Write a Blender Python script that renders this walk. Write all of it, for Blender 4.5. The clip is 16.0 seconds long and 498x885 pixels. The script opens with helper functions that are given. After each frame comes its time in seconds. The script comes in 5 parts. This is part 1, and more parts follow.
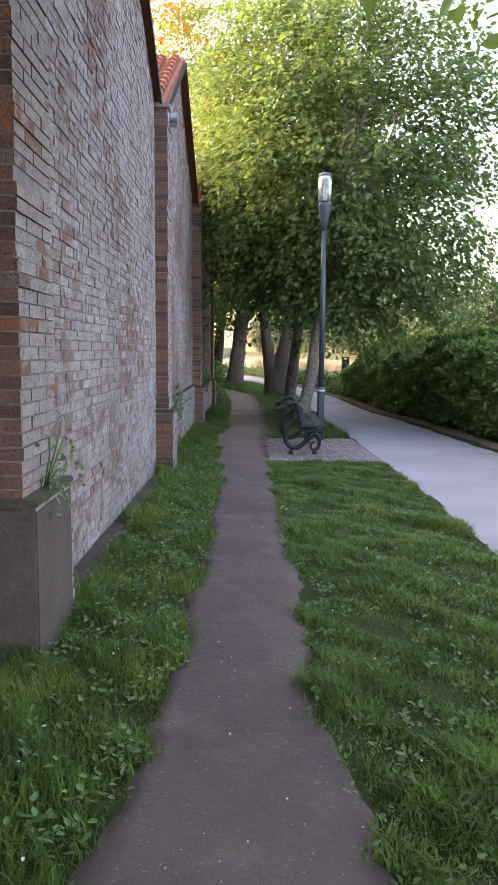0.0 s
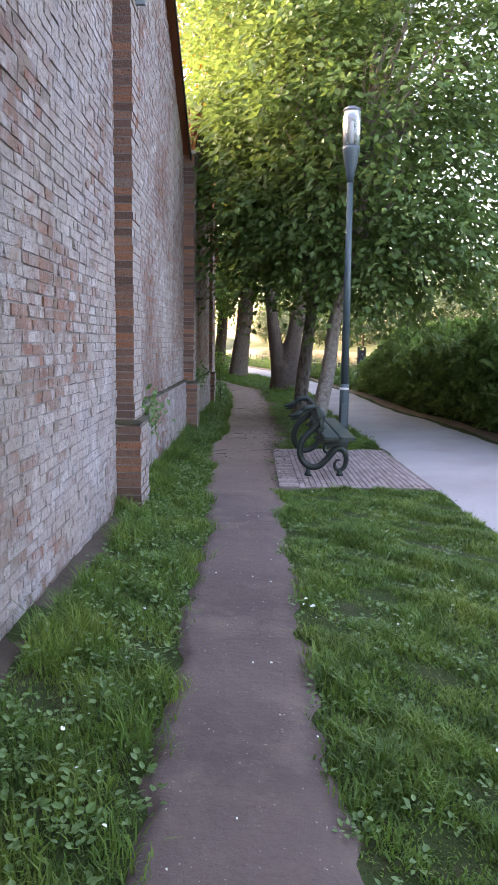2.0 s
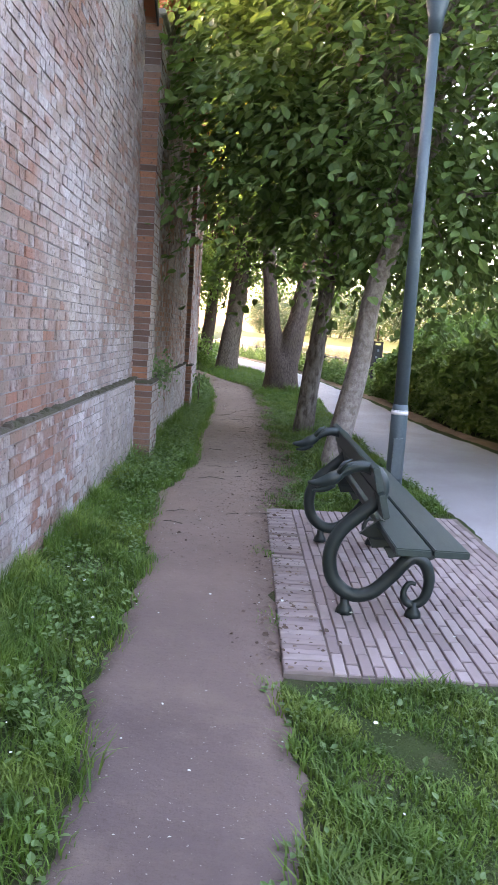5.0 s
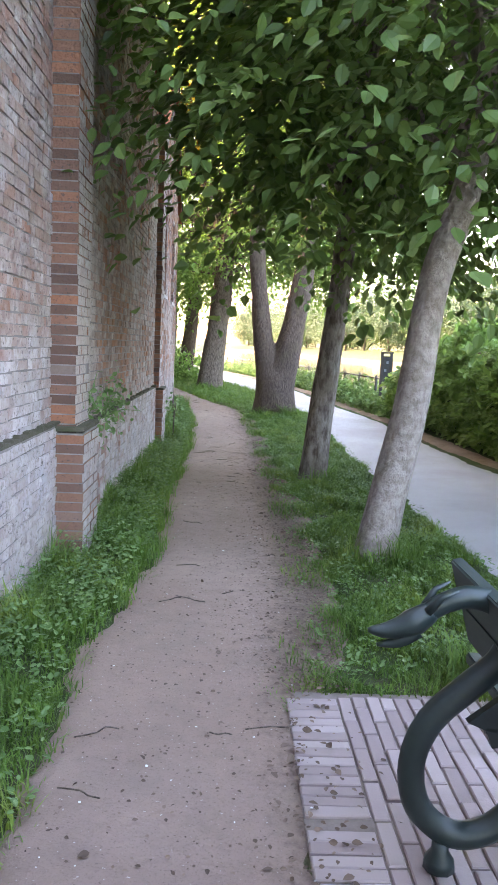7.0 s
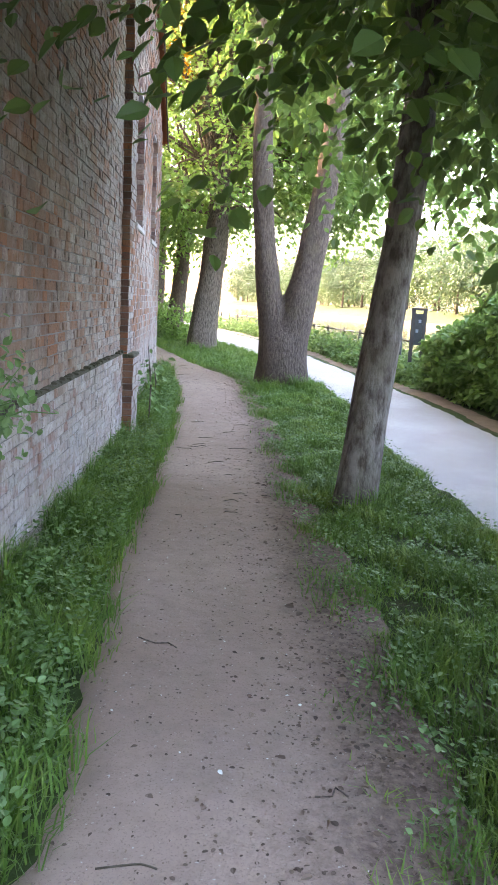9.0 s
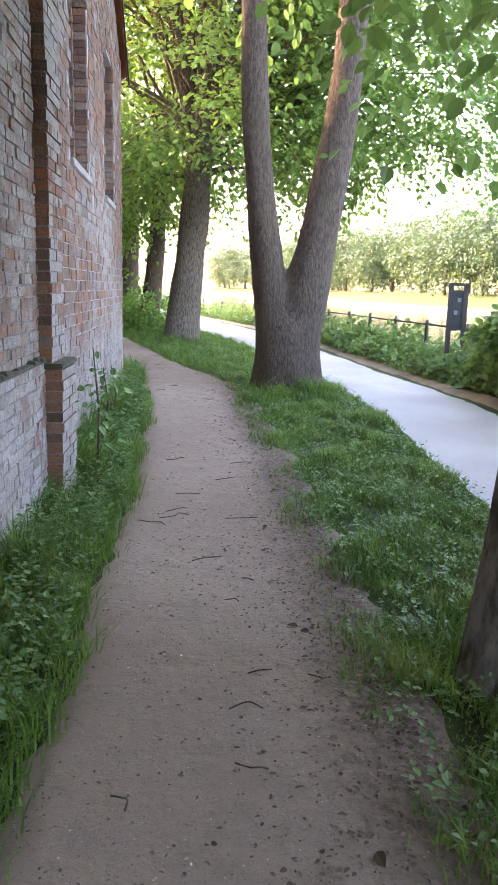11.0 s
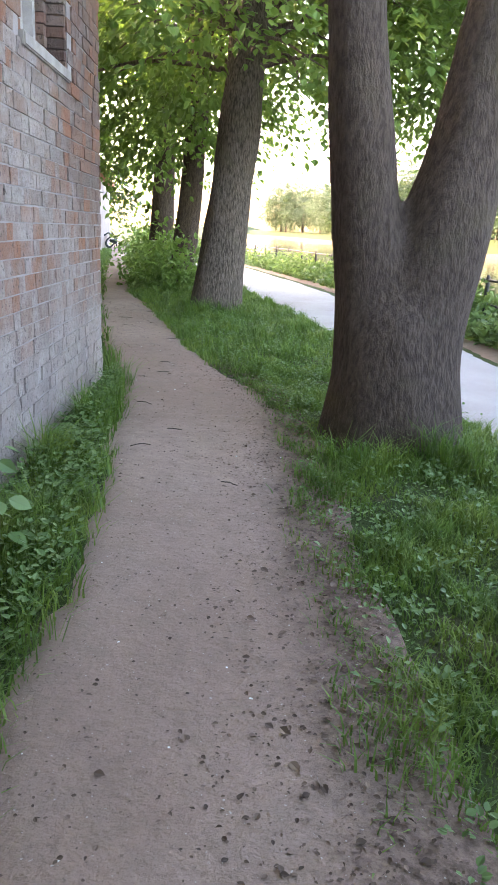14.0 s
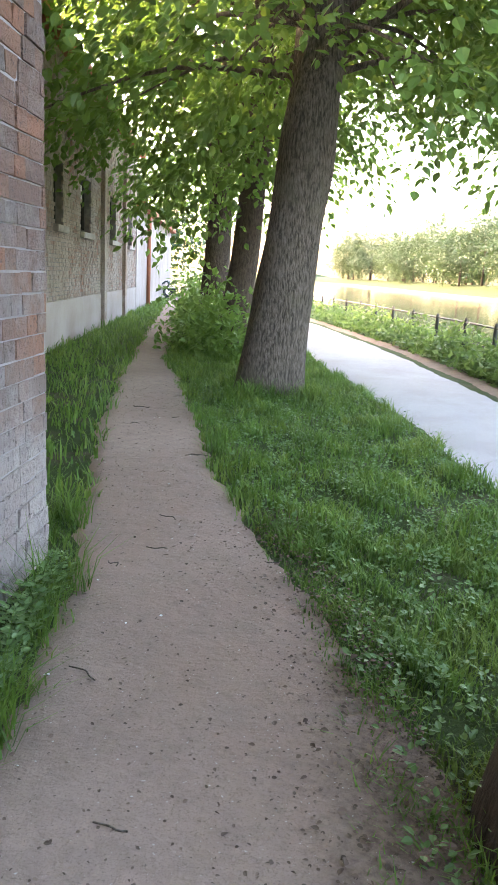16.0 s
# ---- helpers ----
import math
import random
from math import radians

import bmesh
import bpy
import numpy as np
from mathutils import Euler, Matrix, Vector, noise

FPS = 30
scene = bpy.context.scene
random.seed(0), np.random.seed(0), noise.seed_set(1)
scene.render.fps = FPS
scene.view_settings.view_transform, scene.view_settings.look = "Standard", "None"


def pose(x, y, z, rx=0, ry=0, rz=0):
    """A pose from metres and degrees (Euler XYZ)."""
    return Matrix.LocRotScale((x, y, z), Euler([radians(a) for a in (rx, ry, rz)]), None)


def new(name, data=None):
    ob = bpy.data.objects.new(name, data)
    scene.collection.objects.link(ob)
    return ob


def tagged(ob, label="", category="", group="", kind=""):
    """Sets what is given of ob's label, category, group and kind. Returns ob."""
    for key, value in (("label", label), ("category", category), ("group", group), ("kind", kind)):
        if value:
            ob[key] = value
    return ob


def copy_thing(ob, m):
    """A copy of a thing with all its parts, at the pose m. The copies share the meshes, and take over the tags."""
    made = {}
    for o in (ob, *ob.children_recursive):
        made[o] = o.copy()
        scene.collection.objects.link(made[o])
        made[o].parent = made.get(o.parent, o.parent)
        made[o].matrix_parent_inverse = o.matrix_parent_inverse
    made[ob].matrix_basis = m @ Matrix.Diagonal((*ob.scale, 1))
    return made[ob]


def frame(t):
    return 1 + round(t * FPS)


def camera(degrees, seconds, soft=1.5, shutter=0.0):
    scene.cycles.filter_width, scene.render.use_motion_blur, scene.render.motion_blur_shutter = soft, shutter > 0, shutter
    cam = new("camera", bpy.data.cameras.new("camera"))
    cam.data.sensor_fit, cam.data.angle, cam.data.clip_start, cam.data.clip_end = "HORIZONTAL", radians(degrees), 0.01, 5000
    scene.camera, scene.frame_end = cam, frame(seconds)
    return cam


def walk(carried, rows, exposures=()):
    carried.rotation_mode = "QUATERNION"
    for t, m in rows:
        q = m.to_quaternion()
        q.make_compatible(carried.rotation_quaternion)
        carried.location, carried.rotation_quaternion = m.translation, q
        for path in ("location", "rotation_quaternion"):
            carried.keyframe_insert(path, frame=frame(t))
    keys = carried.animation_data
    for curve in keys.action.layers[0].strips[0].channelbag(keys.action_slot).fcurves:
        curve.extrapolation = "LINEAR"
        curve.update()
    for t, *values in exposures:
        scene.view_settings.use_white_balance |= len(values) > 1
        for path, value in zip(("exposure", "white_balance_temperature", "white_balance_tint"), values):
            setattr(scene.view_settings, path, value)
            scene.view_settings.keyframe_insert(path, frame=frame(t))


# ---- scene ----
cam = camera(36.3, 16.0, 1.1)
METRES, EYE, TILT, LEAN, TURN = 25.0, 1.5, 0.0, 0.0, 0.0
ROWS = [
    (0.0, 0.0, 0.0, 0.0, 0.06, -6.85, -0.5),
    (0.5, 0.0011, 0.0288, -0.0001, 2.16, -6.91, -2.37),
    (1.0, 0.0011, 0.058, -0.0009, 3.47, -6.07, -2.66),
    (1.5, 0.0019, 0.0884, -0.002, 3.18, -8.05, -1.97),
    (2.0, 0.0011, 0.1171, -0.0022, 0.49, -7.52, -0.67),
    (2.5, 0.0001, 0.1466, -0.0027, -1.05, -6.64, -0.24),
    (3.0, -0.0012, 0.176, -0.0026, -1.19, -5.8, -0.44),
    (3.5, -0.0003, 0.2069, -0.0037, -1.32, -5.22, -1.04),
    (4.0, 0.0014, 0.2415, -0.0044, -1.22, -6.44, -1.87),
    (4.5, 0.0029, 0.2723, -0.0051, -1.25, -6.17, -2.99),
    (5.0, 0.0024, 0.3041, -0.0054, 0.03, -8.28, -3.63),
    (7.5, 0.0003, 0.4642, -0.0053, -1.31, -7.23, -2.18),
    (8.0, -0.0004, 0.4968, -0.0067, -1.53, -9.13, -2.76),
    (8.5, -0.0012, 0.5282, -0.0073, -1.46, -10.12, -3.07),
    (11.0, -0.0035, 0.6856, -0.0129, -3.01, -11.46, -1.45),
    (11.5, -0.0046, 0.7163, -0.0129, 1.59, -11.0, -2.36),
    (12.0, -0.0018, 0.7519, -0.0136, 3.71, -12.07, -2.92),
    (12.5, -0.0002, 0.7829, -0.0124, 3.52, -14.77, -2.72),
    (13.0, 0.0011, 0.8145, -0.0124, 2.98, -14.66, -2.65),
    (13.5, 0.0018, 0.8437, -0.0114, 1.58, -16.48, -2.07),
    (14.0, 0.0016, 0.8744, -0.0111, 1.13, -15.64, -2.34),
    (14.5, 0.0006, 0.9057, -0.0099, 1.9, -14.3, -2.8),
    (15.0, 0.0004, 0.9376, -0.0091, 2.48, -13.33, -2.0),
    (15.5, 0.0008, 0.9683, -0.0077, 3.67, -12.25, -3.0),
    (16.0, -0.0011, 0.999, -0.0064, 6.07, -12.55, -2.8),
]
walk(cam, [(t, pose(0, 0, EYE, TILT, LEAN, TURN) @ pose(METRES * x, METRES * y, METRES * z, 90 + pitch, roll, yaw)) for t, x, y, z, yaw, pitch, roll in ROWS],
     exposures=[(0.0, 3.45, 7350, 29), (2.5, 3.95, 7300, 28), (5.0, 4.4, 7500, 28), (8.0, 5.15, 7200, 22), (11.0, 4.9, 7050, 24), (13.0, 4.65, 7250, 22), (15.0, 4.55, 7300, 21), (16.0, 4.6, 7200, 18)])

# ---- world and sun ----
SUN_DIR = Vector((-0.76, 0.55, 0.31)).normalized()  # from the scene towards the sun
world = bpy.data.worlds.new("world")
scene.world = world
world.use_nodes = True
wn = world.node_tree
sky = wn.nodes.new("ShaderNodeTexSky")
sky.sky_type = "NISHITA"
sky.sun_disc = False
sky.sun_elevation = math.asin(SUN_DIR.z)
sky.sun_rotation = math.atan2(SUN_DIR.x, SUN_DIR.y)
sky.air_density, sky.dust_density, sky.ozone_density = 1.0, 4.0, 1.0
wn.links.new(sky.outputs[0], wn.nodes["Background"].inputs[0])
wn.nodes["Background"].inputs[1].default_value = 0.15
sun = new("sun", bpy.data.lights.new("sun", "SUN"))
sun.data.energy, sun.data.angle, sun.data.color = 0.5, radians(0.6), (1.0, 0.74, 0.42)
sun.matrix_world = Matrix.Translation((-20, 20, 20)) @ SUN_DIR.to_track_quat("Z", "Y").to_matrix().to_4x4()


# ---- helpers for materials ----
class Nodes:
    def __init__(self, name):
        self.m = bpy.data.materials.new(name)
        self.m.use_nodes = True
        self.t = self.m.node_tree
        self.b = self.t.nodes["Principled BSDF"]
        self.out = self.t.nodes["Material Output"]
        self.pos = self.t.nodes.new("ShaderNodeNewGeometry")
        self.inf = self.t.nodes.new("ShaderNodeObjectInfo")

    def put(self, sock, v):
        if isinstance(v, bpy.types.NodeSocket):
            self.t.links.new(v, sock)
        elif isinstance(v, tuple) and len(v) == 3 and sock.type == "RGBA":
            sock.default_value = (*v, 1)
        else:
            sock.default_value = v

    def noise(self, scale, detail=4, rough=0.6, stretch=None):
        n = self.t.nodes.new("ShaderNodeTexNoise")
        n.inputs["Scale"].default_value = scale
        n.inputs["Detail"].default_value = detail
        n.inputs["Roughness"].default_value = rough
        src = self.pos.outputs["Position"]
        if stretch:
            v = self.t.nodes.new("ShaderNodeVectorMath")
            v.operation = "MULTIPLY"
            self.t.links.new(src, v.inputs[0])
            v.inputs[1].default_value = stretch
            src = v.outputs[0]
        self.t.links.new(src, n.inputs["Vector"])
        return n.outputs[0]

    def math(self, op, a, b=0.0, c=0.0):
        n = self.t.nodes.new("ShaderNodeMath")
        n.operation = op
        for s, v in zip(n.inputs, (a, b, c)):
            self.put(s, v)
        return n.outputs[0]

    def ramp(self, fac, stops):
        n = self.t.nodes.new("ShaderNodeValToRGB")
        e = n.color_ramp.elements
        while len(e) < len(stops):
            e.new(0.5)
        for el, (p, c) in zip(e, stops):
            el.position = p
            el.color = (*c, 1) if isinstance(c, tuple) else (c, c, c, 1)
        self.put(n.inputs[0], fac)
        return n.outputs[0]

    def mix(self, fac, a, b, how="MIX"):
        n = self.t.nodes.new("ShaderNodeMix")
        n.data_type, n.blend_type = "RGBA", how
        self.put(n.inputs["Factor"], fac)
        self.put(n.inputs["A"], a)
        self.put(n.inputs["B"], b)
        return n.outputs["Result"]

    def rand(self):
        return self.math("FRACT", self.math("ADD", self.pos.outputs["Random Per Island"], self.inf.outputs["Random"]))

    def bump(self, height, strength=0.4, dist=0.01):
        n = self.t.nodes.new("ShaderNodeBump")
        n.inputs["Strength"].default_value = strength
        n.inputs["Distance"].default_value = dist
        self.put(n.inputs["Height"], height)
        self.t.links.new(n.outputs[0], self.b.inputs["Normal"])

    def done(self, color, rough=0.8, metal=0.0, spec=0.3):
        self.put(self.b.inputs["Base Color"], color)
        self.put(self.b.inputs["Roughness"], rough)
        self.b.inputs["Metallic"].default_value = metal
        self.b.inputs["Specular IOR Level"].default_value = spec
        return self.m


def brick_material(name, wash_lo, wash_hi, wash=(0.58, 0.53, 0.545), side=False, pink=False):
    n = Nodes(name)
    r = n.rand()
    base = n.ramp(r, [(0.0, (0.1, 0.06, 0.055)), (0.25, (0.24, 0.1, 0.07)), (0.5, (0.3, 0.2, 0.17)), (0.75, (0.36, 0.15, 0.1)), (1.0, (0.33, 0.26, 0.22))])
    if pink:
        base = n.ramp(r, [(0.0, (0.13, 0.075, 0.06)), (0.3, (0.23, 0.125, 0.095)), (0.6, (0.3, 0.15, 0.1)), (0.85, (0.4, 0.16, 0.085)), (1.0, (0.25, 0.19, 0.17))])
    base = n.mix(n.noise(60, 3), base, n.mix(0.5, base, (0.1, 0.07, 0.06)), "MIX")
    big = n.noise(0.55, 3, 0.55)
    mid = n.noise(7, 5, 0.65)
    mask = n.math("ADD", n.math("MULTIPLY", big, 0.9), n.math("ADD", n.math("MULTIPLY", mid, 0.55), n.math("MULTIPLY", r, 0.22)))
    mask = n.ramp(mask, [(wash_lo, 0.95), (wash_hi, 0.08)])
    if pink:  # grey limewash left thick along the foot of the wall
        up = n.t.nodes.new("ShaderNodeSeparateXYZ")
        n.t.links.new(n.pos.outputs["Position"], up.inputs[0])
        foot = n.math("ADD", up.outputs[2], n.math("MULTIPLY", n.noise(1.1, 5, 0.65), 1.6))
        mask = n.math("MAXIMUM", mask, n.ramp(n.math("DIVIDE", foot, 3.0), [(0.42, 0.95), (0.62, 0.0)]))
    if side:
        sep = n.t.nodes.new("ShaderNodeSeparateXYZ")
        n.t.links.new(n.pos.outputs["Normal"], sep.inputs[0])
        mask = n.math("MULTIPLY", mask, n.math("GREATER_THAN", sep.outputs[0], 0.6))
    shade = n.ramp(n.math("FRACT", n.math("MULTIPLY", r, 7.31)), [(0, tuple(v * 0.72 for v in wash)), (1, tuple(v * 1.08 for v in wash))])
    white = n.mix(n.ramp(n.noise(1.3, 4), [(0.35, 0.0), (0.7, 1.0)]), shade, (0.47, 0.4, 0.36))
    white = n.mix(n.ramp(n.noise(25, 4), [(0.5, 0.0), (0.66, 0.75)]), white, (0.27, 0.22, 0.21))
    white = n.mix(n.ramp(n.noise(4.5, 5, 0.7), [(0.42, 0.0), (0.64, 0.7)]), white, (0.4, 0.31, 0.28))
    col = n.mix(mask, base, white)
    streak = n.ramp(n.noise(1.0, 4, 0.6, (3.0, 3.0, 0.25)), [(0.5, 0.0), (0.75, 0.45)])
    col = n.mix(streak, col, (0.17, 0.15, 0.13))
    pits = n.ramp(n.noise(38, 3, 0.6), [(0.6, 0.0), (0.68, 0.7)])
    col = n.mix(pits, col, (0.09, 0.075, 0.07))
    n.bump(n.math("ADD", n.noise(90, 5), n.math("MULTIPLY", n.noise(22, 4, 0.7), 1.6)), 1.0, 0.02)
    return n.done(col, 0.92, 0, 0.15)


M_BRICK = brick_material("whitewashed_brick", 0.86, 1.12)
M_BRICK_WORN = brick_material("worn_brick", 0.72, 1.02)
M_BRICK_PINK = brick_material("pink_brick", 0.62, 0.88, (0.4, 0.35, 0.33), pink=True)
M_BRICK_RED = brick_material("red_brick", 0.2, 0.62, (0.36, 0.3, 0.27))
M_BRICK_TAN = brick_material("tan_brick", 0.8, 1.05, (0.43, 0.36, 0.29))
M_BRICK_PIER = brick_material("pier_brick", 0.95, 1.25, (0.48, 0.44, 0.43), True, True)
M_BRICK_RUST = brick_material("rust_brick", 0.74, 1.0, (0.5, 0.45, 0.43), pink=True)


def simple(name, c1, c2, scale, rough=0.85, fine=80, bump=0.4, dist=0.006, metal=0.0, spec=0.3, stretch=None):
    n = Nodes(name)
    col = n.mix(n.ramp(n.noise(scale, 5, 0.6, stretch), [(0.35, 0.0), (0.68, 1.0)]), c1, c2)
    f = n.noise(fine, 4, 0.65, stretch)
    col = n.mix(n.ramp(f, [(0.3, 0.35), (0.7, 0.0)]), col, tuple(v * 0.5 for v in c1))
    n.bump(f, bump, dist)
    return n.done(col, rough, metal, spec)


M_MORTAR_PALE = simple("pale_mortar", (0.42, 0.37, 0.36), (0.3, 0.26, 0.25), 3.0)
M_LEDGE = simple("mossy_crumbling_mortar", (0.11, 0.095, 0.075), (0.07, 0.075, 0.04), 9.0, 0.95, 50, 1.0, 0.02)
# darker than whitewashed mortar: the joints' small shadows are in this colour
M_MORTAR_SHADED = simple("mortar", (0.3, 0.265, 0.255), (0.13, 0.11, 0.1), 5.0)
M_PLASTER = simple("old_limewash", (0.4, 0.34, 0.32), (0.28, 0.22, 0.19), 0.9)
M_SAND = simple("joint_sand", (0.24, 0.19, 0.17), (0.15, 0.12, 0.1), 9.0, 0.95)
M_WHITE = simple("white_paint", (0.74, 0.73, 0.72), (0.6, 0.58, 0.56), 5.0, 0.6)
M_STONE = simple("weathered_stone", (0.42, 0.38, 0.35), (0.25, 0.22, 0.2), 6.0)
M_DARKWOOD = simple("dark_bargeboard", (0.05, 0.045, 0.04), (0.03, 0.025, 0.02), 8.0, 0.7)
M_ZINC = simple("zinc", (0.25, 0.27, 0.3), (0.16, 0.17, 0.19), 6.0, 0.5, metal=0.6)
M_CEMENT = simple("weathered_cement", (0.125, 0.095, 0.08), (0.065, 0.05, 0.042), 2.6, 0.95, 26, 0.8, 0.015)
M_FRAME = simple("weathered_frame_paint", (0.5, 0.46, 0.43), (0.34, 0.31, 0.29), 6.0, 0.75)
M_SOIL = simple("soil", (0.12, 0.09, 0.07), (0.07, 0.052, 0.04), 3.0, 0.95, 60, 0.8, 0.02)
M_BARK = None


def ground_material():
    n = Nodes("grassy_soil")
    g = n.mix(n.noise(3.0, 5), (0.035, 0.055, 0.018), (0.06, 0.085, 0.03))
    col = n.mix(n.ramp(n.noise(1.7, 6, 0.65), [(0.52, 0.0), (0.72, 1.0)]), g, (0.11, 0.085, 0.06))
    n.bump(n.noise(45, 5, 0.7), 0.9, 0.03)
    return n.done(col, 0.95, 0, 0.1)


def path_material():
    n = Nodes("trodden_earth")
    sep = n.t.nodes.new("ShaderNodeSeparateXYZ")
    n.t.links.new(n.pos.outputs["Position"], sep.inputs[0])
    # earth goes from darker to lighter between about y 9 and y 14
    along = n.math("ADD", sep.outputs[1], n.math("MULTIPLY", n.noise(0.9, 4), 3.0))
    sandy = n.ramp(n.math("DIVIDE", along, 30.0), [(0.36, 0.0), (0.52, 1.0)])
    near_earth = n.mix(n.ramp(n.noise(0.8, 4, 0.5), [(0.4, 0.0), (0.62, 1.0)]), (0.105, 0.077, 0.074), (0.145, 0.107, 0.099))
    dry = n.mix(n.ramp(n.noise(0.6, 4, 0.5), [(0.4, 0.0), (0.62, 1.0)]), (0.27, 0.188, 0.15), (0.335, 0.24, 0.195))
    a = n.mix(sandy, near_earth, dry)
    at = n.t.nodes.new("ShaderNodeAttribute")
    at.attribute_name = "mould"
    m = n.math("ADD", at.outputs["Fac"], n.math("ADD", n.math("MULTIPLY", n.noise(5, 6, 0.7), 0.9), n.math("MULTIPLY", n.noise(40, 4, 0.7), 0.5)))
    mould = n.mix(n.ramp(n.noise(26, 5, 0.7), [(0.4, 0.0), (0.6, 1.0)]), (0.21, 0.145, 0.115), (0.1, 0.068, 0.052))
    a = n.mix(n.ramp(n.math("MULTIPLY", m, 0.5), [(0.46, 0.0), (0.72, 0.9)]), a, mould)
    a = n.mix(n.ramp(n.noise(9, 6, 0.7), [(0.45, 0.0), (0.7, 0.4)]), a, (0.17, 0.125, 0.1))
    a = n.mix(n.ramp(n.noise(2.4, 5, 0.65), [(0.52, 0.0), (0.68, 0.45)]), a, (0.22, 0.165, 0.135))
    a = n.mix(n.ramp(n.noise(130, 3, 0.7), [(0.55, 0.0), (0.75, 0.7)]), a, (0.1, 0.075, 0.06))
    a = n.mix(n.ramp(n.noise(75, 2, 0.5), [(0.7, 0.0), (0.76, 0.8)]), a, (0.46, 0.42, 0.38))
    n.bump(n.math("ADD", n.noise(35, 6, 0.7), n.math("MULTIPLY", n.noise(4, 3), 2.0)), 0.6, 0.02)
    return n.done(a, 0.95, 0, 0.15)


def road_material():
    n = Nodes("pale_asphalt")
    a = n.mix(n.ramp(n.noise(0.8, 4), [(0.35, 0.0), (0.65, 1.0)]), (0.47, 0.44, 0.44), (0.38, 0.345, 0.335))
    a = n.mix(n.ramp(n.noise(220, 2, 0.7), [(0.35, 0.6), (0.6, 0.0)]), a, (0.16, 0.15, 0.15))
    a = n.mix(n.ramp(n.noise(12, 5, 0.7), [(0.6, 0.0), (0.75, 0.5)]), a, (0.22, 0.17, 0.13))
    n.bump(n.noise(200, 3), 0.4, 0.006)
    return n.done(a, 0.85, 0, 0.25)


def leaf_material(name, dark, mid, light, through_=0.4, gloss=0.45, patch=0.0):
    n = Nodes(name)
    r = n.rand()
    col = n.ramp(r, [(0.0, dark), (0.5, mid), (1.0, light)])
    col = n.mix(n.ramp(n.noise(0.7, 3), [(0.4, 0.0), (0.65, 0.6)]), col, mid)
    if patch:  # tussocks of deeper and of yellower growth
        col = n.mix(n.ramp(n.noise(5.5, 4, 0.65), [(0.4, patch), (0.56, 0.0)]), col, tuple(v * k for v, k in zip(dark, (0.5, 0.62, 0.7))))
        col = n.mix(n.ramp(n.noise(2.1, 4, 0.6), [(0.5, 0.0), (0.68, patch)]), col, tuple(v * k for v, k in zip(light, (1.15, 1.0, 0.9))))
    n.done(col, gloss, 0, 0.35)
    tr = n.t.nodes.new("ShaderNodeBsdfTranslucent")
    n.put(tr.inputs[0], n.mix(0.5, col, tuple(v * k for v, k in zip(light, (1.35, 1.4, 0.8)))))
    mx = n.t.nodes.new("ShaderNodeMixShader")
    mx.inputs[0].default_value = through_
    n.t.links.new(n.b.outputs[0], mx.inputs[1])
    n.t.links.new(tr.outputs[0], mx.inputs[2])
    n.t.links.new(mx.outputs[0], n.out.inputs[0])
    return n.m


M_LEAF = leaf_material("hornbeam_leaves", (0.04, 0.08, 0.026), (0.085, 0.155, 0.045), (0.175, 0.25, 0.085), 0.42)
M_LEAF_LIME = leaf_material("lime_leaves", (0.05, 0.1, 0.026), (0.105, 0.19, 0.046), (0.19, 0.29, 0.08), 0.46)
# the yellow-orange of low evening sun is put into this leaf colour
M_LEAF_SUNLIT = leaf_material("sunlit_yellow_leaves", (0.17, 0.12, 0.012), (0.33, 0.19, 0.012), (0.46, 0.22, 0.014), 0.55)
M_LEAF_FAR = leaf_material("far_leaves", (0.035, 0.065, 0.028), (0.05, 0.085, 0.036), (0.075, 0.11, 0.045), 0.2)
M_HEDGE = leaf_material("hedge_leaves", (0.07, 0.135, 0.04), (0.135, 0.235, 0.065), (0.22, 0.33, 0.105), 0.4)
M_GRASS = leaf_material("grass_blades", (0.055, 0.12, 0.022), (0.095, 0.195, 0.034), (0.18, 0.27, 0.062), 0.35, 0.5, 0.75)
M_WEED = leaf_material("weed_leaves", (0.06, 0.12, 0.04), (0.1, 0.185, 0.06), (0.19, 0.28, 0.12), 0.3)
M_LITTER = leaf_material("dry_leaf_litter", (0.05, 0.033, 0.025), (0.11, 0.074, 0.055), (0.24, 0.165, 0.125), 0.05, 0.9)


def bark(name, c1, c2, c3, stretch=(1.0, 1.0, 0.16), scale=14, lichen=0.3):
    n = Nodes(name)
    ridg = n.noise(scale, 5, 0.65, stretch)
    col = n.mix(n.ramp(ridg, [(0.38, 0.0), (0.6, 1.0)]), c1, c2)
    col = n.mix(n.ramp(n.noise(2.2, 4, 0.6), [(0.55, 0.0), (0.72, 0.8)]), col, c3)
    col = n.mix(n.ramp(n.noise(11, 5, 0.7), [(0.62, 0.0), (0.75, lichen)]), col, (0.28, 0.27, 0.23))
    n.bump(ridg, 0.9, 0.04)
    return n.done(col, 0.95, 0, 0.1)


M_BARK = bark("ridged_bark", (0.055, 0.043, 0.035), (0.16, 0.128, 0.105), (0.12, 0.105, 0.075), (1.0, 1.0, 0.25), 48, 0.1)
M_BARK_PALE = bark("pale_smooth_bark", (0.2, 0.165, 0.145), (0.33, 0.285, 0.255), (0.14, 0.11, 0.085), (1.0, 1.0, 0.8), 18, 0.7)
M_BARK_DARK = bark("dark_bark", (0.065, 0.047, 0.038), (0.11, 0.083, 0.067), (0.1, 0.08, 0.055), (1.0, 1.0, 0.35), 34, 0.15)
M_GREEN = simple("green_painted_iron", (0.008, 0.019, 0.018), (0.014, 0.026, 0.025), 12.0, 0.45, 60, 0.15, 0.002, 0.0, 0.5)
